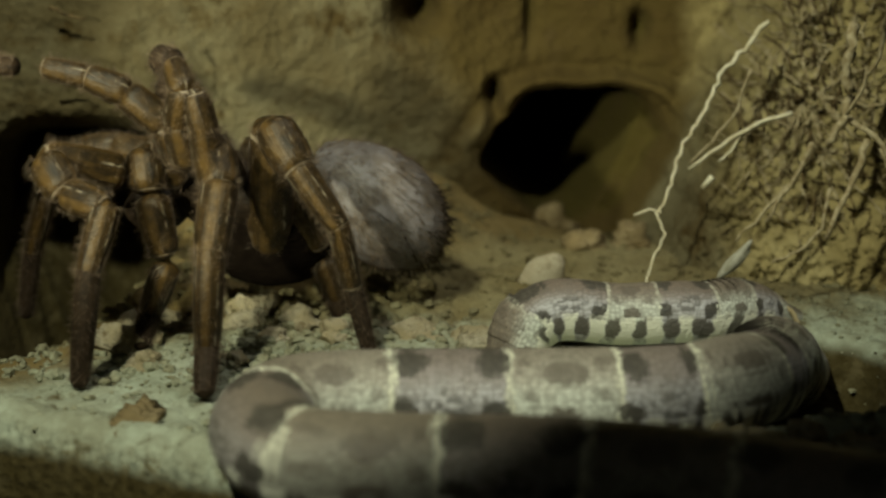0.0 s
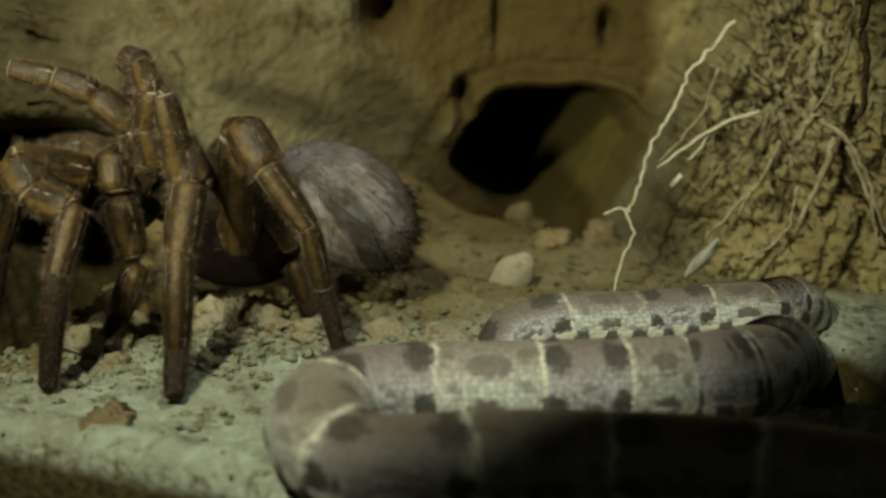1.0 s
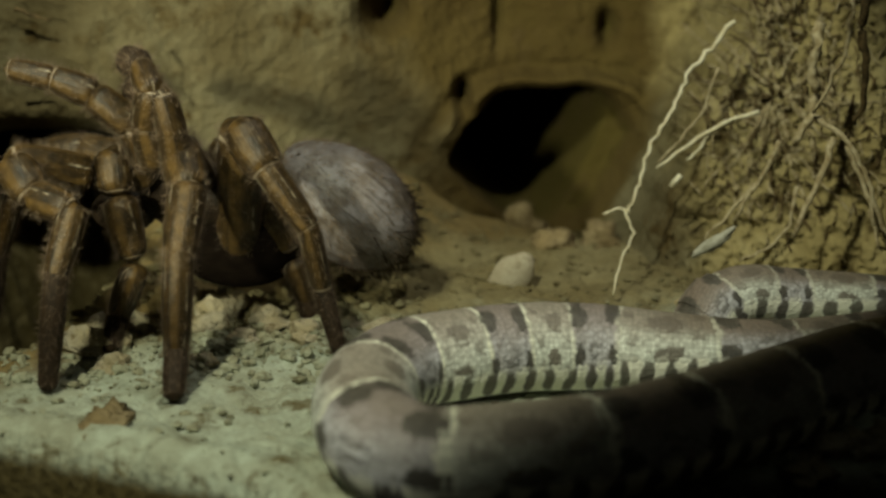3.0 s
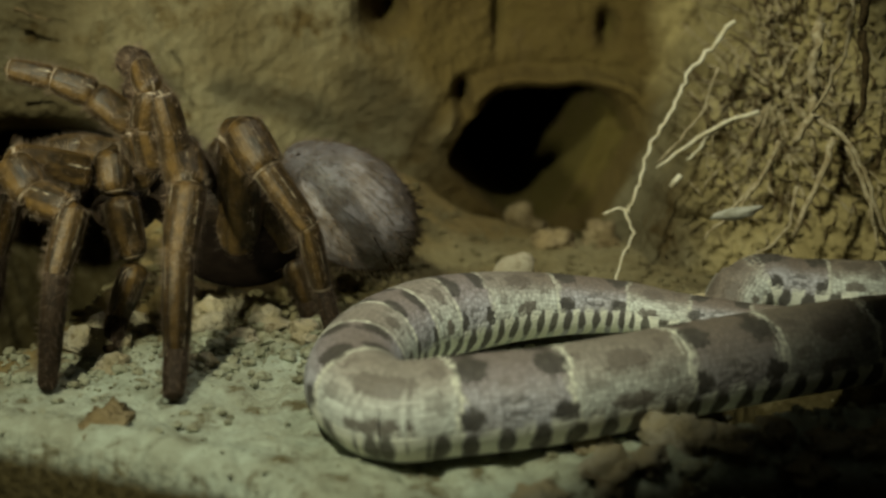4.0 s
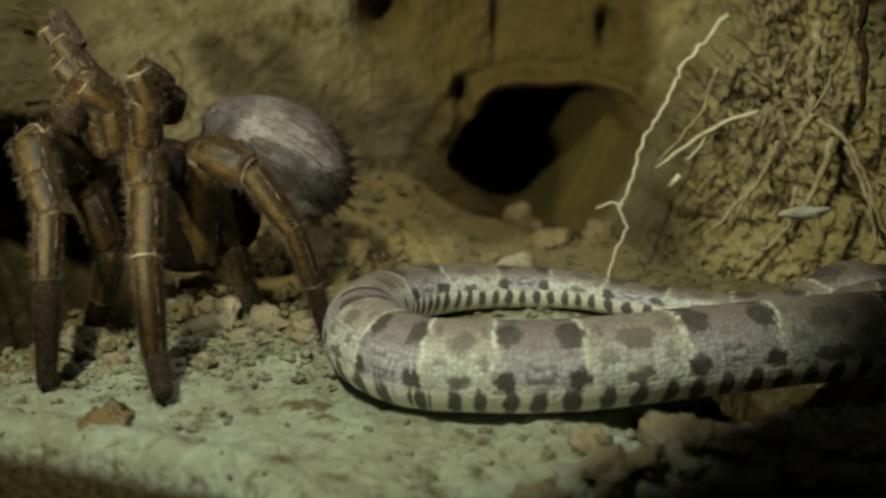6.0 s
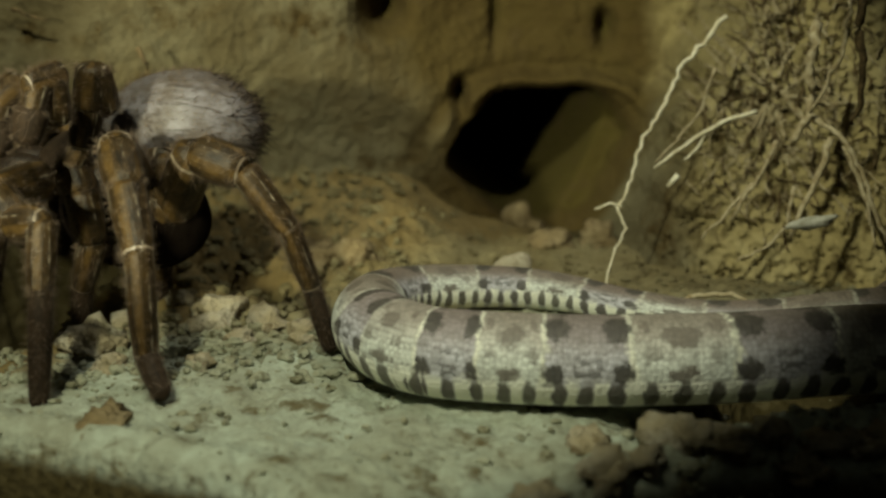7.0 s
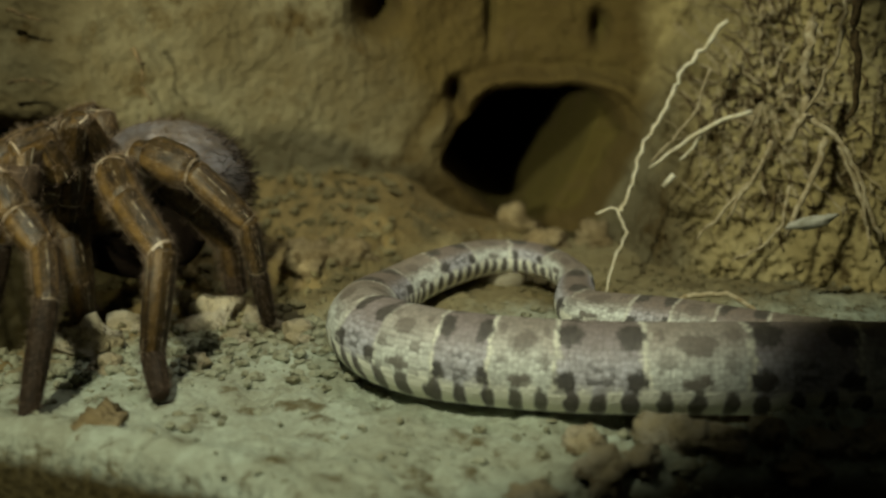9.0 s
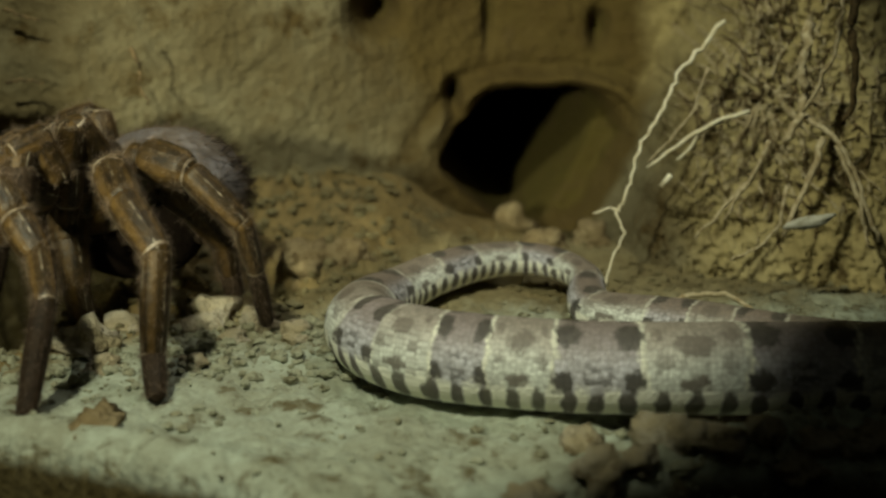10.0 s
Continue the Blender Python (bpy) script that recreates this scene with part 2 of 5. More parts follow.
def sheet(name, us, vs, where, material, kind_label, category):
    """A relief over a grid of two plan coordinates."""
    verts = [where(u, v) for v in vs for u in us]
    n = len(us)
    faces = [(j * n + i, j * n + i + 1, (j + 1) * n + i + 1, (j + 1) * n + i) for j in range(len(vs) - 1) for i in range(n - 1)]
    me = bpy.data.meshes.new(name)
    me.from_pydata(verts, [], faces)
    me.materials.append(material)
    me.polygons.foreach_set("use_smooth", [True] * len(me.polygons))
    return tagged(new(name, me), kind_label, category, kind="structure")


def spread(lo, hi, fine_lo, fine_hi, fine, coarse):
    out, x = [], lo
    while x < hi:
        out.append(x)
        x += fine if fine_lo <= x < fine_hi else coarse
    return out + [hi]


def tube(points, radii, sides=8, wobble=0.0, seed=0):
    """A tapered tube along a bent line."""
    bm = bmesh.new()
    rnd = random.Random(seed)
    rings = []
    for i, p in enumerate(points):
        p = Vector(p)
        a, b = Vector(points[max(0, i - 1)]), Vector(points[min(len(points) - 1, i + 1)])
        turn = (b - a).to_track_quat("Z", "Y")
        r = radii[i] if isinstance(radii, (list, tuple)) else radii
        r *= 1 + wobble * rnd.uniform(-1, 1)
        rings.append([bm.verts.new(p + turn @ Vector((r * math.cos(6.2832 * k / sides), r * math.sin(6.2832 * k / sides), 0))) for k in range(sides)])
    for a, b in zip(rings, rings[1:]):
        for k in range(sides):
            bm.faces.new((a[k], a[(k + 1) % sides], b[(k + 1) % sides], b[k]))
    bm.faces.new(rings[0][::-1])
    bm.faces.new(rings[-1])
    return bm


def crooked(points, seed, steps=4, amount=0.0012):
    """The line with small kinks between its points."""
    rnd, out = random.Random(seed), []
    for a, b in zip(points, points[1:]):
        for k in range(steps):
            p = Vector(a).lerp(Vector(b), k / steps)
            if k:
                p += Vector((rnd.uniform(-1, 1), rnd.uniform(-1, 1), rnd.uniform(-1, 1))) * amount
            out.append(p)
    return out + [Vector(points[-1])]


def lump(size, seed, rough=0.35, level=3):
    """A rounded, broken piece of earth or stone."""
    bm = bmesh.new()
    bmesh.ops.create_icosphere(bm, subdivisions=level, radius=1)
    for v in bm.verts:
        d = v.co.normalized()
        k = 1 + rough * fbm(d.x + seed * 3.1, d.y, d.z, 1.3, 3) + 0.6 * rough * abs(fbm(d.x, d.y + seed, d.z, 2.6, 3)) + 0.3 * rough * fbm(d.x, d.y + seed, d.z, 7, 3)
        v.co = Vector((d.x * size[0], d.y * size[1], d.z * size[2])) * k
    return bm


# ---- the burrow ----


def ground_height(x, y):
    z = 0.0035 * fbm(x, y, 0, 14, 3) + 0.0016 * fbm(x, y, 2, 60, 4) + 0.0012 * fbm(x, y, 5, 190, 3)
    near_snake = smooth_step(-0.06, -0.02, x) * smooth_step(0.09, 0.03, y)
    z -= 0.002 + 0.001 * near_snake
    z -= 0.0022 * smooth_step(0.07, 0.0, abs(fbm(x, y, 21, 24, 3))) + 0.0012 * smooth_step(0.08, 0.0, abs(fbm(x, y, 27, 55, 2)))
    # the front lip, falling away before the camera
    lip = -0.073 - 0.40 * max(0.0, x + 0.19) if x < -0.08 else -0.117 - 0.6 * (x + 0.08)
    lip = max(lip, -0.235)
    z += 0.006 * math.exp(-((y - lip - 0.012) / 0.012) ** 2) * smooth_step(-0.02, -0.1, x)
    if x > 0.0:
        lip += (min(-0.137 + 0.62 * (x - 0.02), -0.094) - lip) * smooth_step(0.0, 0.03, x) + 0.004 * fbm(x, 0, 6, 45, 3)
    z -= (0.14 - 0.115 * smooth_step(-0.01, 0.03, x)) * smooth_step(lip, lip - 0.010 - 0.012 * smooth_step(0.0, 0.03, x), y)
    ridge = -0.135 + 0.35 * smooth_step(0.03, 0.16, x) * 0.16 + 0.006 * fbm(x, 0, 3, 25, 3)
    z += (0.009 + 0.005 * fbm(x, y, 4, 70, 3)) * math.exp(-((y - ridge) / 0.016) ** 2) * smooth_step(0.03, 0.07, x) * smooth_step(0.26, 0.2, x)
    # rubble under the spider and the talus at the wall's foot
    z += 0.006 * smooth_step(0.03, 0.09, y) * smooth_step(0.0, -0.08, x) * (1 + 1.3 * fbm(x, y, 8, 60, 4))
    z += 0.03 * smooth_step(0.12, 0.23, y) * smooth_step(0.03, -0.03, x) * smooth_step(-0.235, -0.19, x)
    z -= 0.012 * math.exp(-((x - 0.08) / 0.05) ** 2) * smooth_step(0.2, 0.27, y) + 0.04 * math.exp(-((x - 0.085) / 0.05) ** 4) * smooth_step(0.275, 0.32, y)
    z -= 0.0045 * smooth_step(0.02, 0.05, y) * smooth_step(0.03, -0.03, x) * smooth_step(0.18, 0.42, fbm(x, y, 31, 75, 3))
    # hollows dug to deepen the shade under the spider and beside the coil
    for hx, hy, rx, ry, deep in ((-0.092, 0.112, 0.026, 0.020, 0.034), (-0.160, 0.062, 0.010, 0.012, 0.022), (-0.232, 0.175, 0.045, 0.125, 0.20), (-0.075, 0.055, 0.007, 0.006, 0.012), (0.158, 0.002, 0.034, 0.038, 0.07)):
        q = ((x - hx) / rx) ** 2 + ((y - hy) / ry) ** 2
        z -= deep * math.exp(-q * q) * (1 + 0.3 * fbm(x, y, 9, 60, 2))
    # a furrow beside the clods, sunk to imitate the dark gap below the snake
    line = -0.070 + 0.30 * max(0.0, x - 0.03)
    z -= 0.035 * math.exp(-((y - line) / 0.016) ** 4) * smooth_step(0.06, 0.13, x)
    return z


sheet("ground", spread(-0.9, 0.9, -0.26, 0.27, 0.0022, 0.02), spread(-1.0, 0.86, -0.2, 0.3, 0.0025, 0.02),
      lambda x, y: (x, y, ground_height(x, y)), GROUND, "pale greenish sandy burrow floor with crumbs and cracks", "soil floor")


MOUTH = [(-0.003, 0.034), (0.034, 0.079), (0.112, 0.079), (0.142, 0.040), (0.122, -0.022), (0.045, -0.016)]


def mouth(x, z):
    """1 on the tunnel mouth's edge, less inside."""
    cx, cz, total = 0.075, 0.038, 0.0
    for (ax, az), (bx, bz) in zip(MOUTH, MOUTH[1:] + MOUTH[:1]):
        nx, nz = az - bz, bx - ax
        far = (ax - cx) * nx + (az - cz) * nz
        total += max(0.0, ((x - cx) * nx + (z - cz) * nz) / far) ** 8
    return total ** (1 / 8)


def wall_place(x, z):
    back = 0.170 + 0.11 * min(1.0, max(0.0, (x + 0.2) / 0.24)) + 0.12 * max(z, 0)
    edge = 0.097 + 0.46 * max(z, -0.01) + 0.006 * fbm(0, z, 0, 30, 2)
    cliff = 0.165 - 0.42 * max(0.0, x - edge) + 0.25 * max(z, 0)
    cliff = max(cliff, 0.055 + 0.25 * max(z, 0))
    k = smooth_step(edge - 0.002, edge + 0.024, x)
    y = back * (1 - k) + min(cliff, back) * k
    q = mouth(x, z) + 0.05 * fbm(x, 0, z, 30, 2)
    dig = smooth_step(1.0, 0.72, q) * (1 - k)
    lipped = math.exp(-((q - 1.13) / 0.10) ** 2) * smooth_step(0.03, 0.07, z) * (1 - k)
    turn = 0.073 + 0.37 * z
    y += (0.026 + 0.24 * smooth_step(turn + 0.016, turn - 0.016, x)) * dig - 0.011 * lipped
    y += 0.0026 * math.exp(-((q - 1.33) / 0.08) ** 2) * smooth_step(0.03, 0.07, z) * (1 - k)
    # clefts in the wall
    for sx, sz, wx, wz, deep in ((0.013, 0.073, 0.0045, 0.010, 0.030), (-0.036, 0.128, 0.012, 0.012, 0.05), (-0.030, 0.15, 0.011, 0.012, 0.05),
                                 (0.106, 0.115, 0.006, 0.012, 0.02), (0.035, 0.125, 0.003, 0.02, 0.012)):
        y += deep * math.exp(-((x - sx) / wx) ** 2 - ((z - sz) / wz) ** 2)
    hollow = math.exp(-((x + 0.224) / 0.042) ** 4 - ((z + 0.012) / 0.062) ** 4)
    y += 0.42 * hollow
    rough = 0.0042 * fbm(x, 3, z, 13, 4) + 0.0014 * fbm(x, 7, z, 60, 4)
    crack = abs(fbm(x * 1.6 + 0.5 * z, 11, z * 0.8, 48, 3))
    chip = abs(fbm(x * 1.3 - 0.6 * z, 19, z * 0.7, 120, 2))
    split = abs(fbm(x * 1.2 + 0.9 * z, 23, z * 0.6, 75, 3))
    rough += (0.1 + 1.1 * k) * (0.0040 * smooth_step(0.022, 0.0, crack) + 0.0018 * smooth_step(0.05, 0.0, chip) + 0.0044 * smooth_step(0.018, 0.0, split)
                                + 0.0026 * fbm(x, 13, z, 40, 4) + 0.0034 * fbm(x * 1.3, 17, z * 0.8, 190, 3))
    return (x - 0.04 * dig * smooth_step(0.1, 0.04, x) - 0.11 * hollow, y + rough * (1 - 0.6 * dig), z)


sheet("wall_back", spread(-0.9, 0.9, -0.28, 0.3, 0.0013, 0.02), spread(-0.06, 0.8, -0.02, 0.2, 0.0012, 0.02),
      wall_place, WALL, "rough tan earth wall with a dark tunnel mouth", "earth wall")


def slab(name, lo, hi, label):
    bm = bmesh.new()
    bmesh.ops.create_cube(bm, size=1)
    for v in bm.verts:
        v.co = Vector([lo[i] if v.co[i] < 0 else hi[i] for i in range(3)])
    tagged(finish(name, bm, DEEP, smooth=False), label, "earth wall", kind="structure")


# walls and roof added out of view; their earth bounces some dim light
slab("wall_left", (-1.0, -1.1, -0.3), (-0.9, 0.9, 0.86), "plain dark earth wall added out of view")
slab("wall_right", (0.9, -1.1, -0.3), (1.0, 0.9, 0.86), "plain dark earth wall added out of view")
slab("wall_front", (-1.0, -1.2, -0.3), (1.0, -1.0, 0.86), "plain dark earth wall added out of view")
# unseen roof, open over camera and lamps to let dim light in
slab("ceiling", (-1.0, -0.30, 0.8), (1.0, 0.9, 0.9), "plain dark earth roof added out of view")
slab("wall_behind", (-1.0, 0.85, -0.3), (1.0, 0.95, 0.86), "plain dark earth wall added out of view")


# ---- roots ----
def root(points, thick, thin, material, label, seed, amount=0.0012, steps=4):
    line = crooked(points, seed, steps, amount)
    n = len(line)
    bm = tube(line, [thick + (thin - thick) * i / (n - 1) for i in range(n)], 10, 0.11, seed)
    return tagged(finish("root", bm, material), label, "root", group="roots in the earth wall")


SWAYING = [root([(0.1559, 0.15, 0.1356), (0.1456, 0.148, 0.1239), (0.1388, 0.145, 0.1177), (0.1294, 0.142, 0.1085), (0.1268, 0.14, 0.0997), (0.1235, 0.138, 0.0916), (0.116, 0.135, 0.0812), (0.1098, 0.13, 0.0688), (0.1052, 0.126, 0.0568), (0.1018, 0.122, 0.0461), (0.0985, 0.12, 0.0391)], 0.0013, 0.0009, ROOT_PALE, 'bright pale crooked root hanging from the earth wall', 1, 0.0015, 3)]
SWAYING.append(root([(0.0994, 0.12, 0.0391), (0.0931, 0.12, 0.0407), (0.0848, 0.118, 0.0381)], 0.001, 0.0006, ROOT_PALE, 'short pale twig of a root', 2, 0.0004, 3))
SWAYING.append(root([(0.0967, 0.12, 0.0391), (0.1015, 0.115, 0.0287), (0.0936, 0.105, 0.0161), (0.0881, 0.09, 0.0023)], 0.0008, 0.0005, ROOT_PALE, 'thin pale root hanging to the ground', 3, 0.0006, 4))
root([(0.1657, 0.125, 0.0915), (0.1498, 0.125, 0.0867), (0.134, 0.125, 0.0774), (0.1133, 0.125, 0.0613)], 0.0013, 0.0009, ROOT_PALE, 'pale straight forked root', 4, 0.0005, 4)
root([(0.1529, 0.126, 0.0865), (0.1408, 0.126, 0.0799), (0.1351, 0.126, 0.0708), (0.1291, 0.126, 0.0654)], 0.001, 0.0007, ROOT_PALE, 'pale straight forked root', 5, 0.0005, 3)
root([(0.1265, 0.126, 0.0574), (0.1214, 0.126, 0.0509)], 0.0016, 0.0013, ROOT_PALE, 'broken end of a pale root', 6, 0.0002, 2)
root([(0.1455, 0.138, 0.1127), (0.1401, 0.138, 0.0916), (0.1271, 0.136, 0.0737), (0.1154, 0.135, 0.0622)], 0.0009, 0.0006, ROOT_DULL, 'thin dull root in crumbling earth', 7, 0.0008, 4)
root([(0.1886, 0.103, 0.1404), (0.1853, 0.103, 0.1207), (0.1886, 0.103, 0.1065), (0.1865, 0.098, 0.0944), (0.1775, 0.098, 0.0808)], 0.003, 0.002, ROOT_DULL, 'thick knotted dull root in the earth wall', 8, 0.0012, 4)
root([(0.1879, 0.098, 0.0944), (0.2016, 0.088, 0.0834), (0.2097, 0.083, 0.0701), (0.2144, 0.073, 0.0524), (0.2207, 0.068, 0.0364)], 0.0015, 0.0011, ROOT_DULL, 'long dull root bending down the earth wall', 9, 0.001, 4)
root([(0.2018, 0.088, 0.0811), (0.2105, 0.083, 0.0615), (0.214, 0.073, 0.0437)], 0.0014, 0.001, ROOT_DULL, 'long dull root bending down the earth wall', 10, 0.001, 4)
root([(0.1615, 0.103, 0.0582), (0.1479, 0.103, 0.0417), (0.1364, 0.103, 0.028)], 0.0011, 0.0007, ROOT_DULL, 'thin dull root in crumbling earth', 11, 0.0008, 4)
root([(0.1798, 0.093, 0.0591), (0.1765, 0.088, 0.0397), (0.1659, 0.088, 0.0278), (0.1519, 0.088, 0.0211)], 0.001, 0.0006, ROOT_DULL, 'thin dull root in crumbling earth', 12, 0.001, 4)
root([(0.1162, 0.068, 0.0047), (0.1283, 0.066, 0.0095), (0.144, 0.061, 0.012), (0.1555, 0.055, 0.0066), (0.1603, 0.053, -0.0012)], 0.0015, 0.0012, ROOT_DULL, 'arched dull root at the foot of the wall', 13, 0.0005, 4)
root([(0.1953, 0.088, 0.0848), (0.1877, 0.083, 0.0644), (0.1757, 0.078, 0.0365)], 0.0020, 0.0012, ROOT_DULL, 'grey root against the earth', 14, 0.0008, 4)
root([(0.1957, 0.078, 0.154), (0.1962, 0.083, 0.1318), (0.191, 0.088, 0.1117), (0.185, 0.093, 0.0967)], 0.0012, 0.0008, ROOT_DULL, 'thin dull root in crumbling earth', 15, 0.0012, 4)
root([(0.1995, 0.068, 0.158), (0.1985, 0.068, 0.1401), (0.2015, 0.068, 0.122), (0.2035, 0.072, 0.106), (0.2010, 0.076, 0.094)], 0.0024, 0.0013, ROOT_DARK, 'dark root in the wall', 16, 0.001, 4)
root([(-0.166, 0.1688, 0.119), (-0.1604, 0.1677, 0.11), (-0.1616, 0.1666, 0.1006), (-0.1565, 0.1651, 0.088)], 0.0013, 0.0006, ROOT_DARK, 'thin dark rootlet on the tan wall', 17, 0.001, 4)
root([(-0.2348, 0.1665, 0.1003), (-0.2263, 0.1668, 0.1022), (-0.2134, 0.1665, 0.1)], 0.0012, 0.0006, ROOT_DARK, 'thin dark rootlet on the tan wall', 18, 0.0008, 4)
root([(-0.2336, 0.1713, 0.14), (-0.2241, 0.1709, 0.1366), (-0.2133, 0.1706, 0.1343)], 0.0012, 0.0006, ROOT_DARK, 'thin dark rootlet on the tan wall', 19, 0.0008, 4)
root([(0.1704, 0.098, 0.0814), (0.1604, 0.098, 0.0579), (0.1499, 0.098, 0.04)], 0.0013, 0.0008, ROOT_DULL, 'thin dull root in crumbling earth', 20, 0.001, 4)

# fine roots that spread from the knot
rnd = random.Random(31)
for k, (turn, reach) in enumerate(((1.9, 0.045), (1.2, 0.04), (0.5, 0.045), (-0.15, 0.055), (-0.55, 0.06), (-1.0, 0.065), (-1.55, 0.06), (-2.0, 0.06), (-2.4, 0.05), (2.6, 0.035))):
    x, z, a, line = 0.186 + rnd.uniform(0.002, 0.012) * math.cos(turn), 0.094 + rnd.uniform(0.0, 0.012) * math.sin(turn), turn, []
    for n in range(6):
        wx, wy, wz = wall_place(x, z)
        line.append((wx, wy - 0.0035 + 0.0006 * n, wz))
        a += rnd.uniform(-0.3, 0.3) - 0.05
        x, z = x + reach / 5 * math.cos(a), z + reach / 5 * math.sin(a)
    root(line, 0.0010, 0.0004, ROOT_DULL, "fine dull root spreading from a knot in the earth", 40 + k, 0.0009, 3)

rnd = random.Random(5)
verts, faces, tints = [], [], []
for i in range(460):
    x, z = (rnd.gauss(0.190, 0.018), rnd.gauss(0.085, 0.018)) if i % 3 == 1 else (rnd.uniform(0.125, 0.25), 0.02 + 0.13 * rnd.random() ** 0.6)
    x = max(x, 0.118 + 0.46 * z)
    a = rnd.choice((1.57, 4.71)) + rnd.gauss(0, 0.6)
    line = []
    for k in range(rnd.randint(3, 7)):
        a += rnd.uniform(-0.55, 0.55)
        x += 0.003 * math.cos(a)
        z += 0.003 * math.sin(a)
        wx, wy, wz = wall_place(x, z)
        line.append((wx, wy - rnd.uniform(0.0, 0.005), wz))
    r = rnd.uniform(0.0003, 0.0009)
    base = len(verts)
    for p in line:
        for k in range(4):
            verts.append((p[0] + r * math.cos(1.57 * k), p[1] - r * (k == 1), p[2] + r * math.sin(1.57 * k)))
    for j in range(len(line) - 1):
        for k in range(4):
            faces.append((base + 4 * j + k, base + 4 * j + (k + 1) % 4, base + 4 * j + 4 + (k + 1) % 4, base + 4 * j + 4 + k))
            tints.append(i % 5 < 3)
me = bpy.data.meshes.new("root_tangle")
me.from_pydata(verts, [], faces)
me.materials.append(ROOT_DARK)
me.materials.append(ROOT_DULL)
me.polygons.foreach_set("material_index", tints)
tagged(new("root_tangle", me), "tangle of fine dark rootlets in crumbling earth", "rootlets", kind="stuff")


# ---- stones and clods ----
def clod(x, y, size, seed, material, name, label, category, group="", sink=0.3, rough=0.35):
    """A lump sunk into the floor."""
    ob = finish(name, lump(size, seed, rough), material)
    ob.location = (x, y, ground_height(x, y) + size[2] * (1 - 2 * sink) * 0.9)
    ob.rotation_euler = (0, 0, seed * 1.7)
    return tagged(ob, label, category, group)


chip = clod(0.037, 0.124, (0.0150, 0.006, 0.0095), 1, PEBBLE, 'pebble', 'pale flat stone chip leaning on the brown slope', 'pebble', '', 0.3, 0.15)
chip.rotation_euler = (-0.35, -0.75, 0.12)
clod(0.052, 0.275, (0.009, 0.008, 0.011), 2, BROWN_CLOD, 'clod', 'pinkish clod in the tunnel mouth', 'clod', 'loose clods', 0.42, 0.7)
clod(0.094, 0.210, (0.013, 0.01, 0.01), 3, BROWN_CLOD, 'clod', 'crumbly clod by the tunnel mouth', 'clod', 'loose clods', 0.42, 0.7)
clod(0.067, 0.197, (0.012, 0.01, 0.008), 4, BROWN_CLOD, 'clod', 'crumbly clod by the tunnel mouth', 'clod', 'loose clods', 0.42, 0.7)
clod(0.112, -0.099, (0.0081, 0.007, 0.0036), 5, CLOD, 'clod', 'broken crumbly clod at the front edge', 'clod', 'loose clods', 0.5, 0.85)
clod(0.138, -0.099, (0.0099, 0.0084, 0.0045), 6, CLOD, 'clod', 'broken crumbly clod at the front edge', 'clod', 'loose clods', 0.5, 0.85)
clod(0.164, -0.091, (0.0093, 0.0084, 0.0045), 7, CLOD, 'clod', 'broken crumbly clod at the front edge', 'clod', 'loose clods', 0.5, 0.85)
clod(0.078, -0.106, (0.0081, 0.0063, 0.0036), 8, CLOD, 'clod', 'broken crumbly clod at the front edge', 'clod', 'loose clods', 0.5, 0.85)
clod(0.142, -0.123, (0.0124, 0.0098, 0.0054), 9, CLOD, 'clod', 'broken crumbly clod at the front edge', 'clod', 'loose clods', 0.5, 0.85)
clod(0.062, -0.114, (0.0136, 0.0077, 0.0054), 10, CLOD, 'clod', 'broken crumbly clod at the front edge', 'clod', 'loose clods', 0.5, 0.85)
clod(0.036, -0.128, (0.0087, 0.007, 0.0036), 11, CLOD, 'clod', 'broken crumbly clod at the front edge', 'clod', 'loose clods', 0.5, 0.85)
clod(-0.137, -0.069, (0.015, 0.009, 0.005), 12, BROWN_CLOD, 'clod', 'flat brown clod on the pale floor', 'clod', 'loose clods', 0.45, 0.7)
clod(-0.026, 0.045, (0.014, 0.01, 0.007), 13, CLOD, 'clod', 'crumbly clod near the spider', 'clod', 'loose clods', 0.60, 0.75)
clod(-0.087, 0.054, (0.013, 0.01, 0.007), 14, CLOD, 'clod', 'crumbly clod near the spider', 'clod', 'loose clods', 0.60, 0.75)
clod(-0.111, 0.062, (0.014, 0.012, 0.008), 15, CLOD, 'clod', 'crumbly clod near the spider', 'clod', 'loose clods', 0.60, 0.75)
clod(-0.162, 0.029, (0.018, 0.012, 0.011), 16, CLOD, 'clod', 'crumbly clod near the spider', 'clod', 'loose clods', 0.60, 0.75)
clod(-0.148, 0.054, (0.014, 0.01, 0.009), 17, CLOD, 'clod', 'crumbly clod near the spider', 'clod', 'loose clods', 0.60, 0.75)
clod(0.004, 0.037, (0.014, 0.01, 0.007), 18, CLOD, 'clod', 'crumbly clod near the spider', 'clod', 'loose clods', 0.60, 0.75)
clod(-0.052, 0.150, (0.018, 0.016, 0.014), 19, BROWN_CLOD, 'clod', "rounded clod at the wall's foot", 'clod', 'loose clods', 0.60, 0.75)
clod(-0.070, 0.140, (0.016, 0.014, 0.012), 20, BROWN_CLOD, 'clod', "rounded clod at the wall's foot", 'clod', 'loose clods', 0.60, 0.75)
clod(0.057, -0.085, (0.01, 0.007, 0.006), 21, CLOD, 'clod', 'small pinkish broken clod', 'clod', 'loose clods', 0.4, 0.6)
clod(0.087, -0.090, (0.011, 0.007, 0.010), 22, CLOD, 'clod', 'small pinkish broken clod', 'clod', 'loose clods', 0.4, 0.6)
clod(0.097, -0.093, (0.009, 0.007, 0.008), 23, CLOD, 'clod', 'small pinkish broken clod', 'clod', 'loose clods', 0.4, 0.6)
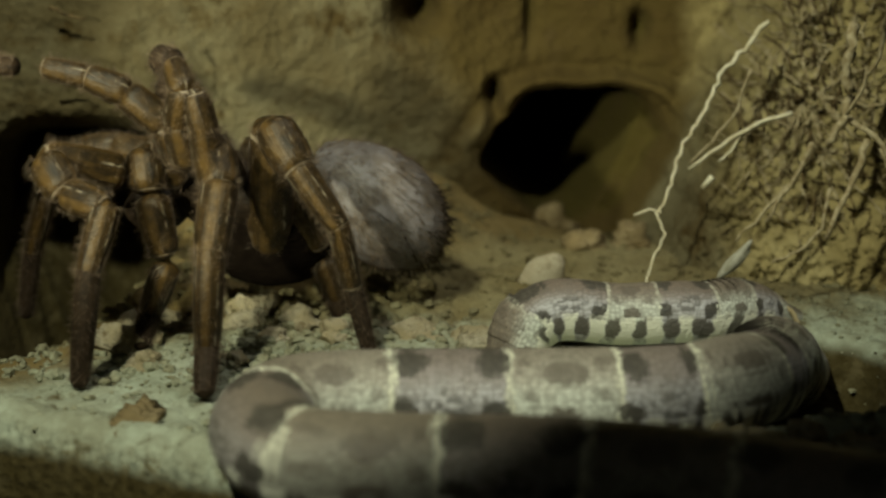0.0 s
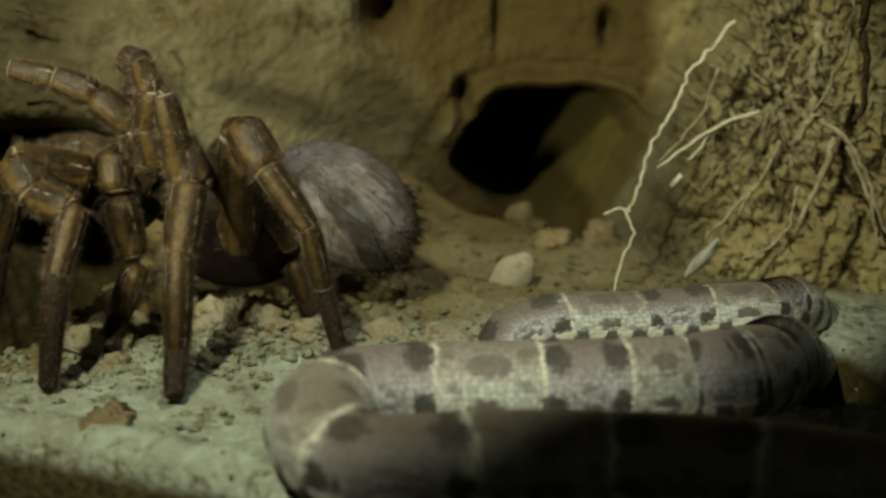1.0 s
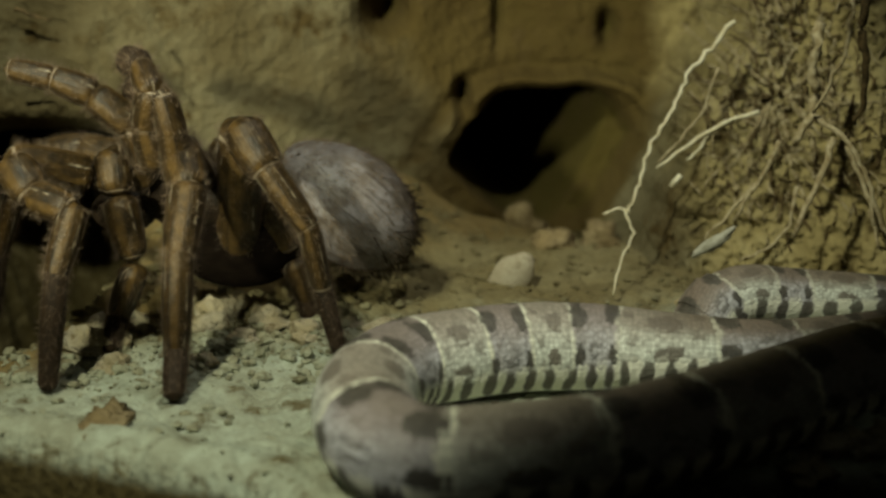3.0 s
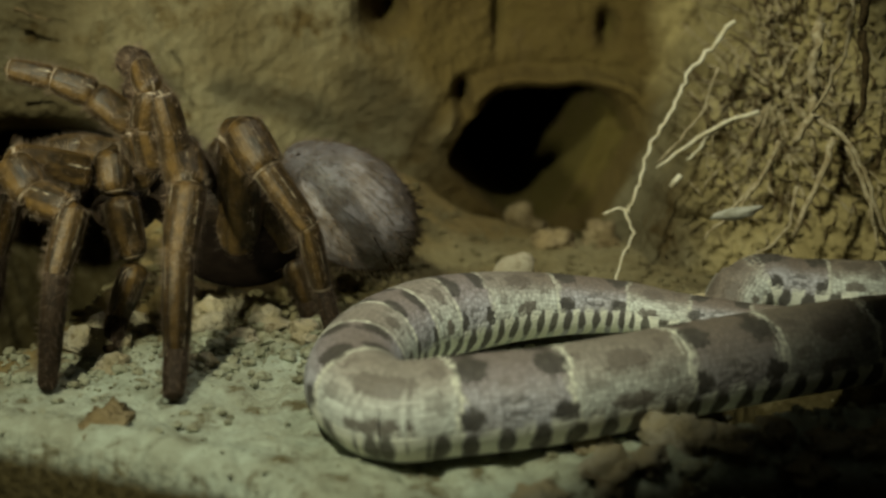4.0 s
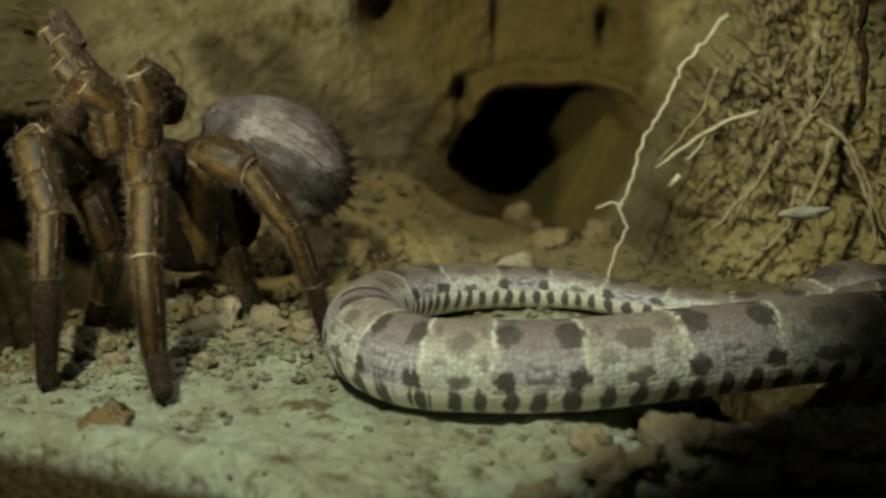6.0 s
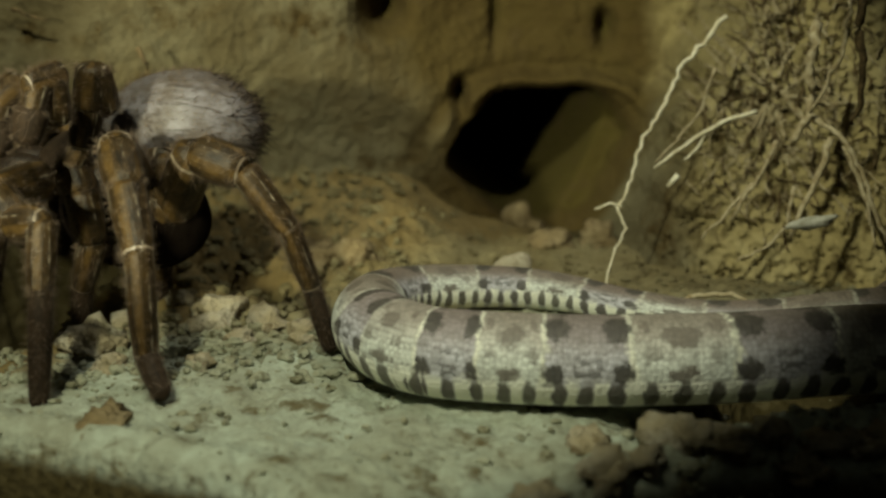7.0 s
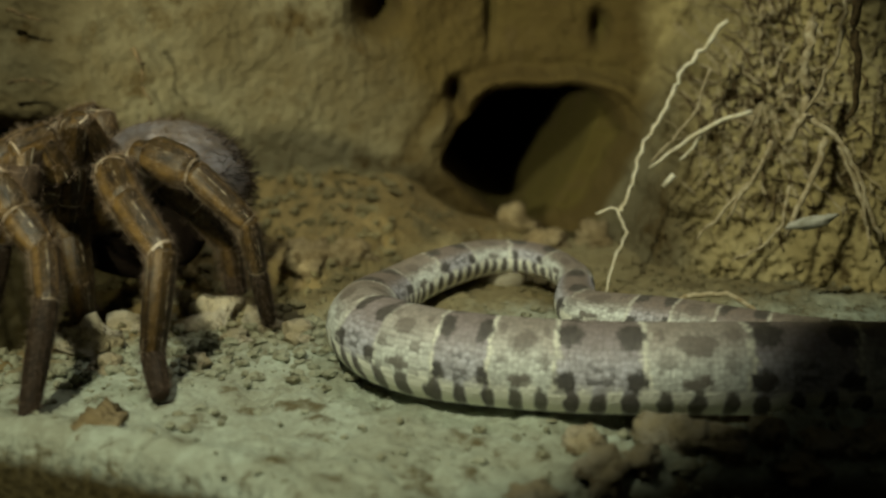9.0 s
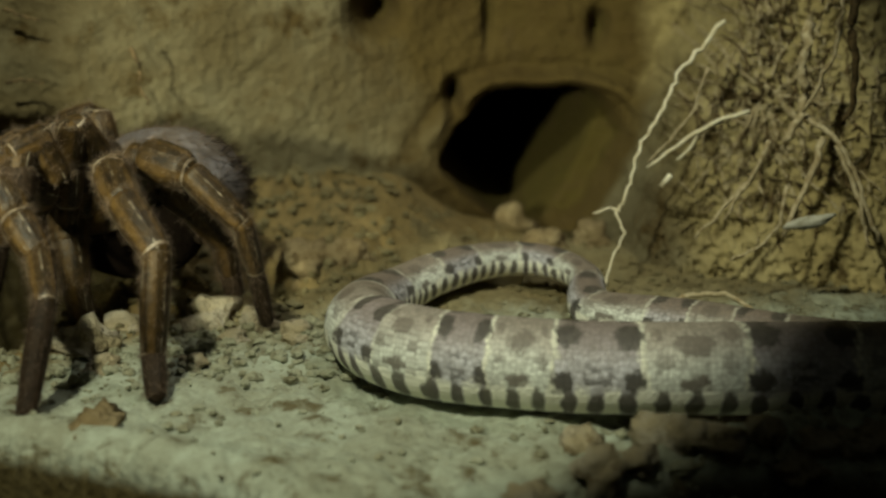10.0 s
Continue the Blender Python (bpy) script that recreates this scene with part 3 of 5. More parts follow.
clod(0.110, -0.094, (0.009, 0.007, 0.004), 24, CLOD, 'clod', 'small yellowish crumbly clod', 'clod', 'loose clods', 0.4, 0.6)
clod(0.128, -0.094, (0.009, 0.007, 0.005), 25, CLOD, 'clod', 'small yellowish crumbly clod', 'clod', 'loose clods', 0.4, 0.6)
clod(0.150, -0.092, (0.01, 0.008, 0.005), 26, CLOD, 'clod', 'small yellowish crumbly clod', 'clod', 'loose clods', 0.4, 0.6)
clod(0.172, -0.090, (0.01, 0.008, 0.005), 27, CLOD, 'clod', 'small yellowish crumbly clod', 'clod', 'loose clods', 0.4, 0.6)
clod(0.126, -0.114, (0.01, 0.008, 0.006), 28, BROWN_CLOD, 'clod', 'small yellowish crumbly clod', 'clod', 'loose clods', 0.4, 0.6)
clod(-0.130, 0.076, (0.008, 0.007, 0.006), 29, CLOD, 'clod', 'sandy crumbled clod under the spider', 'clod', 'loose clods', 0.4, 0.6)
clod(-0.095, 0.029, (0.007, 0.006, 0.005), 30, CLOD, 'clod', 'sandy crumbled clod under the spider', 'clod', 'loose clods', 0.4, 0.6)
clod(-0.066, 0.037, (0.008, 0.007, 0.005), 31, CLOD, 'clod', 'sandy crumbled clod under the spider', 'clod', 'loose clods', 0.4, 0.6)
clod(-0.149, -0.001, (0.007, 0.006, 0.005), 32, CLOD, 'clod', 'sandy crumbled clod under the spider', 'clod', 'loose clods', 0.4, 0.6)
clod(-0.108, -0.001, (0.006, 0.005, 0.004), 33, CLOD, 'clod', 'sandy crumbled clod under the spider', 'clod', 'loose clods', 0.4, 0.6)
clod(-0.046, 0.062, (0.009, 0.008, 0.006), 34, CLOD, 'clod', 'sandy crumbled clod under the spider', 'clod', 'loose clods', 0.4, 0.6)

def crumbs():
    """Loose crumbs of earth: thick under the spider and along the wall's foot, thin on the open floor."""
    rnd = random.Random(21)
    base = bmesh.new()
    bmesh.ops.create_icosphere(base, subdivisions=1, radius=1)
    shape = [v.co.copy() for v in base.verts]
    tris = [[v.index for v in f.verts] for f in base.faces]
    base.free()
    verts, faces, count = [], [], 0
    while count < 7500:
        x, y = rnd.uniform(-0.24, 0.24), rnd.uniform(-0.13, 0.24)
        heap = smooth_step(0.02, -0.06, x) * smooth_step(-0.045, 0.0, y)
        heap = max(heap, smooth_step(0.03, 0.08, y) * 0.3, smooth_step(0.05, 0.1, x) * smooth_step(-0.06, -0.09, y), 0.10)
        if rnd.random() > heap * (0.25 + 1.2 * max(0, 0.5 + fbm(x, y, 3, 35, 2))):
            continue
        size = 0.0005 + 0.0030 * rnd.random() ** 4 * (1.2 if heap > 0.31 else 0.7)
        turn = Euler((rnd.uniform(0, 6), rnd.uniform(0, 6), rnd.uniform(0, 6))).to_matrix()
        stretch = Vector((rnd.uniform(0.7, 1.5), rnd.uniform(0.7, 1.3), rnd.uniform(0.5, 0.9)))
        at = Vector((x, y, ground_height(x, y) + size * 0.3))
        k = len(verts)
        for p in shape:
            q = turn @ (p * rnd.uniform(0.75, 1.2))
            verts.append(at + Vector((q.x * stretch.x, q.y * stretch.y, q.z * stretch.z)) * size)
        faces += [[k + i for i in f] for f in tris]
        count += 1
    me = bpy.data.meshes.new("soil_crumbs")
    me.from_pydata(verts, [], faces)
    me.materials.append(CRUMB)
    tagged(new("soil_crumbs", me), "loose sandy crumbs strewn over the burrow floor", "soil crumbs", kind="stuff")


crumbs()

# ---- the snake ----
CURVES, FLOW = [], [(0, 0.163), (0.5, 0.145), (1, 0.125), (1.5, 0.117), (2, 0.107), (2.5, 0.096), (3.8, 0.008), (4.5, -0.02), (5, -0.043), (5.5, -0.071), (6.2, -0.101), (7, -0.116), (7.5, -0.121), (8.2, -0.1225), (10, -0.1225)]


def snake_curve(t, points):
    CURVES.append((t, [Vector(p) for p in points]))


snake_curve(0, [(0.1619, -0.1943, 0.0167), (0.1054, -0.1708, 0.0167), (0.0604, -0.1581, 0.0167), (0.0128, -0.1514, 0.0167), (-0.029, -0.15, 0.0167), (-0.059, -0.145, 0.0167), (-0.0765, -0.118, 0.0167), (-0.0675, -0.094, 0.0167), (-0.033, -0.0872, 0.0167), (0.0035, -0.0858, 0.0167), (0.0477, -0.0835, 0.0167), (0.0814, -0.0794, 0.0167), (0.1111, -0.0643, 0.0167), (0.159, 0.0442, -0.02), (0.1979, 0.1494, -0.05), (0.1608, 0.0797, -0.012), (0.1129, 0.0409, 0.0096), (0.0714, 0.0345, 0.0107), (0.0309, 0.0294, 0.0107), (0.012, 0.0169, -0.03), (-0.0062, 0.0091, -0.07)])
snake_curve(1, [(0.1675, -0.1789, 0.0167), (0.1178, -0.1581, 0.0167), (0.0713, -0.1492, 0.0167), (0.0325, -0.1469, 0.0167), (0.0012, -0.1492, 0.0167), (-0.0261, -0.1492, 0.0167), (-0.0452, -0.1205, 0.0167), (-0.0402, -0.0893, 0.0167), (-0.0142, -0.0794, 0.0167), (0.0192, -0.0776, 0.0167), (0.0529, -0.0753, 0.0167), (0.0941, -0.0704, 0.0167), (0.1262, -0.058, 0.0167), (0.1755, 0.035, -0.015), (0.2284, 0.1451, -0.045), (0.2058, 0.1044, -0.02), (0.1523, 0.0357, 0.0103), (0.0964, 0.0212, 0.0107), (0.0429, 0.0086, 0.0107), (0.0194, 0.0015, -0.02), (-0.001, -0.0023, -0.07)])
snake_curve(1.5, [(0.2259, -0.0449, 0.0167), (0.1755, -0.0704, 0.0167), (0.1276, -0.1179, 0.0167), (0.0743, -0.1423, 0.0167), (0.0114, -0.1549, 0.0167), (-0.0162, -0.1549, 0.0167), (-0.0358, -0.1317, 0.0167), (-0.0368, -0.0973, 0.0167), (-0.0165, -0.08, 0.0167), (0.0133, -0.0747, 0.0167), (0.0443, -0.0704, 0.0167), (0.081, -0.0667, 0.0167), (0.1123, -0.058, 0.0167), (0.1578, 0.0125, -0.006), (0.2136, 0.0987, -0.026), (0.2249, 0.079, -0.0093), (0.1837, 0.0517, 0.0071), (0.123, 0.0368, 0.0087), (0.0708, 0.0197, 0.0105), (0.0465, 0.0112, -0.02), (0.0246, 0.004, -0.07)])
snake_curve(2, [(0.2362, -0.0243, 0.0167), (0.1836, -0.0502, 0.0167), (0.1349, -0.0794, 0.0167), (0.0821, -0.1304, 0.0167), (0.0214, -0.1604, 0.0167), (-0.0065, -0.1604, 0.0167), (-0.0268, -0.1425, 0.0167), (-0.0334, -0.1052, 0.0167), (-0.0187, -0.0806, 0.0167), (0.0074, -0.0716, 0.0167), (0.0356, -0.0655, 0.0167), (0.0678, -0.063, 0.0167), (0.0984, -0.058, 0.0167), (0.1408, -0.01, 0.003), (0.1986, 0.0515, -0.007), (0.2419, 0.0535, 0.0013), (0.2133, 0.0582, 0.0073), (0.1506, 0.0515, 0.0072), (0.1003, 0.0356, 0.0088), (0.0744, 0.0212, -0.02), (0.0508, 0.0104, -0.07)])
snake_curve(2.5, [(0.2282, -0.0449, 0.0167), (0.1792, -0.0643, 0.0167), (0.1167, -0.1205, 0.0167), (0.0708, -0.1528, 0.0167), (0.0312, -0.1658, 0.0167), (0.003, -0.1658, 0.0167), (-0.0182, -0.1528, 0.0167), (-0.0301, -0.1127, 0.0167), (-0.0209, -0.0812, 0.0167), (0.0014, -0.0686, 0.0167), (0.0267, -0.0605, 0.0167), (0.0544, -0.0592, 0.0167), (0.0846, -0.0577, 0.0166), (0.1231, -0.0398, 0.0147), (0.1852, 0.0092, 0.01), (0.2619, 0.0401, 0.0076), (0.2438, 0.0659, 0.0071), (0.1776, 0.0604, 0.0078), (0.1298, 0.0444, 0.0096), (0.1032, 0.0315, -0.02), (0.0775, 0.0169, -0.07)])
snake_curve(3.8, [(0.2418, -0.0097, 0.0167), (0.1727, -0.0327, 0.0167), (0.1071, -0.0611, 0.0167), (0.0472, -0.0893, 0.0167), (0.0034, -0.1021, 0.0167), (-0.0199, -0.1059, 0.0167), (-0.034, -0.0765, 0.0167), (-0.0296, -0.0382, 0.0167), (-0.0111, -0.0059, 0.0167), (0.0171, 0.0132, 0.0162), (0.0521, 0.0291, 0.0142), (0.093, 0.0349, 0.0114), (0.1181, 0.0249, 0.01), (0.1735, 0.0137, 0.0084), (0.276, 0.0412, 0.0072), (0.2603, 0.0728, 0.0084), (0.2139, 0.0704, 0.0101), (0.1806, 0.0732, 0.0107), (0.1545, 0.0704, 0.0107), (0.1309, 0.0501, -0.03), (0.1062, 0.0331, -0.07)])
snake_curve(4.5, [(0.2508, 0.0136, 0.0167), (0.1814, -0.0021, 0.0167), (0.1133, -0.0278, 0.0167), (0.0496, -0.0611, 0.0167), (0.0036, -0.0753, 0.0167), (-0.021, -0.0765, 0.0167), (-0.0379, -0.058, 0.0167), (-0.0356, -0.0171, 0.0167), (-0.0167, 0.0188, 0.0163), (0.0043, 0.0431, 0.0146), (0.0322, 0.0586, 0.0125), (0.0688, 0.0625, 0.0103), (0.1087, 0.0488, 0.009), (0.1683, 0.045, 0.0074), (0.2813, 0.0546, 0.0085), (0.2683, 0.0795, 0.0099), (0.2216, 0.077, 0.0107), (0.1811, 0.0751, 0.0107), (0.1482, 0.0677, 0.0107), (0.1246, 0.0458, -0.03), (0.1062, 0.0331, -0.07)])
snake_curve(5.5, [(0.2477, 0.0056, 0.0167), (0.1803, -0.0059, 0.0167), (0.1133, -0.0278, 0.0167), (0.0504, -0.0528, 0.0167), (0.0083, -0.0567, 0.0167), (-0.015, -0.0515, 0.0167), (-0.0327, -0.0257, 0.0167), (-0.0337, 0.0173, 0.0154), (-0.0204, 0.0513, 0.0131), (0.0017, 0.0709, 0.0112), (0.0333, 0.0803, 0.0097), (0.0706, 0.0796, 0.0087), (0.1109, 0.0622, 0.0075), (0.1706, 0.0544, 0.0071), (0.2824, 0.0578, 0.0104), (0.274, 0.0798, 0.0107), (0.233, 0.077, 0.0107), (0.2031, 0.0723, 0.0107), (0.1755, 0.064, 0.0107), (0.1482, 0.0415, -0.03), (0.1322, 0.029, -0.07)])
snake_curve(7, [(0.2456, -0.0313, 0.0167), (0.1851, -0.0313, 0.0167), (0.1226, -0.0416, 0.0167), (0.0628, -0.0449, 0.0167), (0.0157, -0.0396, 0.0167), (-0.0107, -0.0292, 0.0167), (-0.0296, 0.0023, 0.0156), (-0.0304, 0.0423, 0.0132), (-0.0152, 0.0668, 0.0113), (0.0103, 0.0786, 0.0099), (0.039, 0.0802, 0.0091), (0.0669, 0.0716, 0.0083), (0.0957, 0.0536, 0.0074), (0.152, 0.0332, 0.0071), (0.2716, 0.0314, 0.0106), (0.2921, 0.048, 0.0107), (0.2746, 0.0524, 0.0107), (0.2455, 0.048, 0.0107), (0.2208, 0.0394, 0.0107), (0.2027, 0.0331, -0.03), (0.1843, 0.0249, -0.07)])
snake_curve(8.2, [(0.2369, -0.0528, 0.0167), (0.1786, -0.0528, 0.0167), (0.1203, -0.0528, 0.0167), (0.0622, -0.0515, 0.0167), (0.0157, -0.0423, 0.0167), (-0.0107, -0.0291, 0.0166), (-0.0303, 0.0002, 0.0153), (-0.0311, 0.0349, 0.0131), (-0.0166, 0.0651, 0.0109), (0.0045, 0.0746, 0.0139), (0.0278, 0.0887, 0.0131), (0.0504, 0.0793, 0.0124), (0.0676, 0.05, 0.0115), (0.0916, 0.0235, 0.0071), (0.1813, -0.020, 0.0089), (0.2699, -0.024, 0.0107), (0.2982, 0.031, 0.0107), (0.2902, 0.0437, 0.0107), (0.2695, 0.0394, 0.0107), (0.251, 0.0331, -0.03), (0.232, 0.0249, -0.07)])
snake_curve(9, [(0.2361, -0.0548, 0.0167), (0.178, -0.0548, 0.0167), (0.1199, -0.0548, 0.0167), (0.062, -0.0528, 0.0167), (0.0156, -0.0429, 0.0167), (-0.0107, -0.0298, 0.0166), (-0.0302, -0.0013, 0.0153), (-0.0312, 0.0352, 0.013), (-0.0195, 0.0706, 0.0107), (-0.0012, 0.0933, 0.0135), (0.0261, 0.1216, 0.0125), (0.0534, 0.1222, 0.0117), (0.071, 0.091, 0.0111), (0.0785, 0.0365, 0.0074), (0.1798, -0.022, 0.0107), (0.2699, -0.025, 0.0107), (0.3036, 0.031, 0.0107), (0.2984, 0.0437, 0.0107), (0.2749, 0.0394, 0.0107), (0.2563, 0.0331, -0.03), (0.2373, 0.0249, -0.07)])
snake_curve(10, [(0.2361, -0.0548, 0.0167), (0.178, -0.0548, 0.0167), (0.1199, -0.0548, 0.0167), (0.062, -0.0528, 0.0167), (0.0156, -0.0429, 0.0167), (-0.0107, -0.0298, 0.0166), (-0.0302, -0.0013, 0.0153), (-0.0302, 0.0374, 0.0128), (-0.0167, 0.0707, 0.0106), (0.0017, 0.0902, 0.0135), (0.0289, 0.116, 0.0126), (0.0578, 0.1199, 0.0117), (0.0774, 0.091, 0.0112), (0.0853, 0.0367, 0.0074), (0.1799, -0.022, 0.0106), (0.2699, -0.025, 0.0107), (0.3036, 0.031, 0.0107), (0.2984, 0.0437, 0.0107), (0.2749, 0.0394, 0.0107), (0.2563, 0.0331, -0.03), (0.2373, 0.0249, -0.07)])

TIP = 6


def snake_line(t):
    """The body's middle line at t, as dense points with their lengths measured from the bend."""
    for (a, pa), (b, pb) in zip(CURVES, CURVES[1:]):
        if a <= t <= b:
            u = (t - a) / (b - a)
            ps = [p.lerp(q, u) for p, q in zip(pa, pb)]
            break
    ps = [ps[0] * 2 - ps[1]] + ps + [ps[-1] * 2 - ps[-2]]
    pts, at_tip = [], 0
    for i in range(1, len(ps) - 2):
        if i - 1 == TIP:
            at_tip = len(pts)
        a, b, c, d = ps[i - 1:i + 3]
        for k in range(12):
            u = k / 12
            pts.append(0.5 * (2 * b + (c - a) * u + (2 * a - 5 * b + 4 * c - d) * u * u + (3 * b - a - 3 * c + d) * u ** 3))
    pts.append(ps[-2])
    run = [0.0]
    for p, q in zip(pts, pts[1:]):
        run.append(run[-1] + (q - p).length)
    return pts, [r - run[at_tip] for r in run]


def flow(t):
    return float(np.interp(t, [f[0] for f in FLOW], [f[1] for f in FLOW]))


def on_line(pts, run, s):
    if s <= run[0]:
        return pts[0] + (pts[0] - pts[1]).normalized() * (run[0] - s)
    if s >= run[-1]:
        return pts[-1] + (pts[-1] - pts[-2]).normalized() * (s - run[-1])
    i = int(np.searchsorted(run, s)) - 1
    i = max(0, min(i, len(pts) - 2))
    return pts[i].lerp(pts[i + 1], (s - run[i]) / max(1e-9, run[i + 1] - run[i]))


def girth(m):
    return 0.0196 - 0.0082 * smooth_step(0.08, 0.23, m) - 0.003 * smooth_step(0.2, 0.33, m) + 0.0068 * smooth_step(0.32, 0.44, m)


# where the cream lines cross the body; a dark saddle follows every second one
LINES = (-0.45, -0.395, -0.345, -0.295, -0.245, -0.195, -0.150, -0.098, -0.054, -0.012, 0.022, 0.047, 0.069, 0.090, 0.112, 0.152, 0.191, 0.222, 0.250, 0.280, 0.310,
         0.342, 0.376, 0.410, 0.430, 0.450, 0.472, 0.499, 0.533, 0.569, 0.605, 0.640, 0.70)


def band_count(m):
    """Whole on each cream line; a dark saddle follows each even count."""
    return float(np.interp(m, LINES, [k + 21.0 for k in range(len(LINES))]))


def tooth_count(m):
    return 60 + float(np.interp(m, (-0.5, 0.0, 0.1, 0.15, 0.27, 0.33, 0.8), (-38.0, 0.0, 9.5, 15.5, 31.0, 37.5, 71.5)))


SNAKE = new("snake")
tagged(SNAKE, "grey-brown pit viper with dark blotches coiling over sandy ground", "snake")
STEP, LONG = 0.0042, 0.0098
SEGMENTS = []
for i in range(258):
    m = -0.46 + i * STEP
    bm = bmesh.new()
    uv, bands = bm.loops.layers.uv.new("along"), bm.loops.layers.uv.new("bands")
    sides, stations = 32, 4
    grid = []
    for j in range(stations):
        x = (j / (stations - 1) - 0.5) * LONG
        tuck = 1 - 0.018 * (2 * x / LONG) ** 2
        row = []
        for k in range(sides):
            th = 2 * math.pi * k / sides - math.pi
            r = girth(m + x) * tuck
            zz = r * math.cos(th)
            row.append(bm.verts.new((x, r * 1.03 * math.sin(th), max(zz, -0.8 * r))))
        grid.append(row)
    for j in range(stations - 1):
        for k in range(sides):
            f = bm.faces.new((grid[j][k], grid[j][(k + 1) % sides], grid[j + 1][(k + 1) % sides], grid[j + 1][k]))
            for loop, (jj, kk) in zip(f.loops, ((j, k), (j, k + 1), (j + 1, k + 1), (j + 1, k))):
                at = m + (jj / (stations - 1) - 0.5) * LONG
                loop[uv].uv = (at, 2 * kk / sides - 1)
                loop[bands].uv = (band_count(at), tooth_count(at))
            f.normal_flip()
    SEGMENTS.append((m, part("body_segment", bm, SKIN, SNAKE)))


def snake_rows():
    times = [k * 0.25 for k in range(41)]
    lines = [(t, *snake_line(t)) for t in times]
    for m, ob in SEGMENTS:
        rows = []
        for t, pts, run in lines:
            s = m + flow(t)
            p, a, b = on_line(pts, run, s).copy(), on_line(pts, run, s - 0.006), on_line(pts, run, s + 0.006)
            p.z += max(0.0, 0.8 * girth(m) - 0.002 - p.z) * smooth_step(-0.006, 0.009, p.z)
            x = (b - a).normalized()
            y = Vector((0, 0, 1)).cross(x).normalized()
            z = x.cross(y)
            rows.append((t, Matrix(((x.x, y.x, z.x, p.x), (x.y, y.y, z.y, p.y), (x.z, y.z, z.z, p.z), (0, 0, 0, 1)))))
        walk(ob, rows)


# ---- the spider ----
LEGS, BODY = {}, {}


def leg_pose(name, t, joints):
    LEGS.setdefault(name, []).append((t, [Vector(j) for j in joints]))


def body_pose(name, t, place, lean):
    BODY.setdefault(name, []).append((t, place, lean))


leg_pose('hind', 0, [(-0.099, 0.055, 0.031), (-0.092, 0.03, 0.102), (-0.079, 0.02, 0.084), (-0.061, 0.015, 0.059), (-0.055, 0.02, 0.027), (-0.048, 0.012, 0.002)])
leg_pose('hind', 4.5, [(-0.099, 0.055, 0.031), (-0.092, 0.03, 0.102), (-0.079, 0.02, 0.084), (-0.061, 0.015, 0.059), (-0.055, 0.02, 0.027), (-0.048, 0.012, 0.002)])
leg_pose('hind', 5.0, [(-0.104, 0.055, 0.033), (-0.097, 0.03, 0.101), (-0.081, 0.02, 0.084), (-0.064, 0.015, 0.06), (-0.057, 0.02, 0.028), (-0.05, 0.016, 0.002)])
leg_pose('hind', 5.5, [(-0.112, 0.055, 0.035), (-0.106, 0.03, 0.093), (-0.084, 0.02, 0.083), (-0.067, 0.015, 0.059), (-0.059, 0.02, 0.03), (-0.052, 0.021, 0.002)])
leg_pose('hind', 7.0, [(-0.137, 0.08, 0.042), (-0.112, 0.03, 0.09), (-0.088, 0.02, 0.083), (-0.068, 0.015, 0.057), (-0.059, 0.02, 0.028), (-0.051, 0.014, 0.002)])
leg_pose('hind', 7.5, [(-0.158, 0.05, 0.094), (-0.129, 0.03, 0.11), (-0.093, 0.02, 0.103), (-0.085, 0.015, 0.083), (-0.079, 0.02, 0.062), (-0.075, 0.02, 0.051)])
leg_pose('hind', 8.2, [(-0.151, 0.05, 0.069), (-0.132, 0.03, 0.092), (-0.111, 0.02, 0.086), (-0.087, 0.015, 0.063), (-0.084, 0.03, 0.036), (-0.081, 0.046, 0.002)])
leg_pose('hind', 9.2, [(-0.15, 0.05, 0.065), (-0.13, 0.03, 0.089), (-0.109, 0.02, 0.083), (-0.085, 0.015, 0.061), (-0.083, 0.03, 0.034), (-0.08, 0.043, 0.002)])
leg_pose('hind', 10, [(-0.15, 0.05, 0.065), (-0.131, 0.03, 0.088), (-0.11, 0.02, 0.083), (-0.086, 0.015, 0.06), (-0.083, 0.03, 0.034), (-0.08, 0.043, 0.002)])
leg_pose('third', 0, [(-0.112, 0.08, 0.061), (-0.102, 0.06, 0.085), (-0.088, 0.05, 0.072), (-0.072, 0.055, 0.03), (-0.067, 0.06, 0.01), (-0.063, 0.06, -0.005)])
leg_pose('third', 4.5, [(-0.112, 0.08, 0.061), (-0.102, 0.06, 0.085), (-0.088, 0.05, 0.072), (-0.072, 0.055, 0.03), (-0.067, 0.06, 0.01), (-0.063, 0.06, -0.005)])
leg_pose('third', 5.0, [(-0.118, 0.08, 0.062), (-0.107, 0.06, 0.084), (-0.092, 0.05, 0.072), (-0.077, 0.055, 0.033), (-0.07, 0.06, 0.012), (-0.066, 0.06, -0.004)])
leg_pose('third', 5.5, [(-0.126, 0.08, 0.065), (-0.113, 0.06, 0.081), (-0.098, 0.05, 0.069), (-0.083, 0.055, 0.04), (-0.075, 0.06, 0.016), (-0.069, 0.06, -0.002)])
leg_pose('third', 7.0, [(-0.138, 0.08, 0.068), (-0.131, 0.06, 0.082), (-0.133, 0.06, 0.061), (-0.138, 0.07, 0.036), (-0.141, 0.08, 0.015), (-0.142, 0.08, 0.003)])
leg_pose('third', 7.5, [(-0.149, 0.08, 0.074), (-0.135, 0.06, 0.081), (-0.126, 0.06, 0.067), (-0.117, 0.07, 0.049), (-0.115, 0.08, 0.033), (-0.113, 0.08, 0.018)])
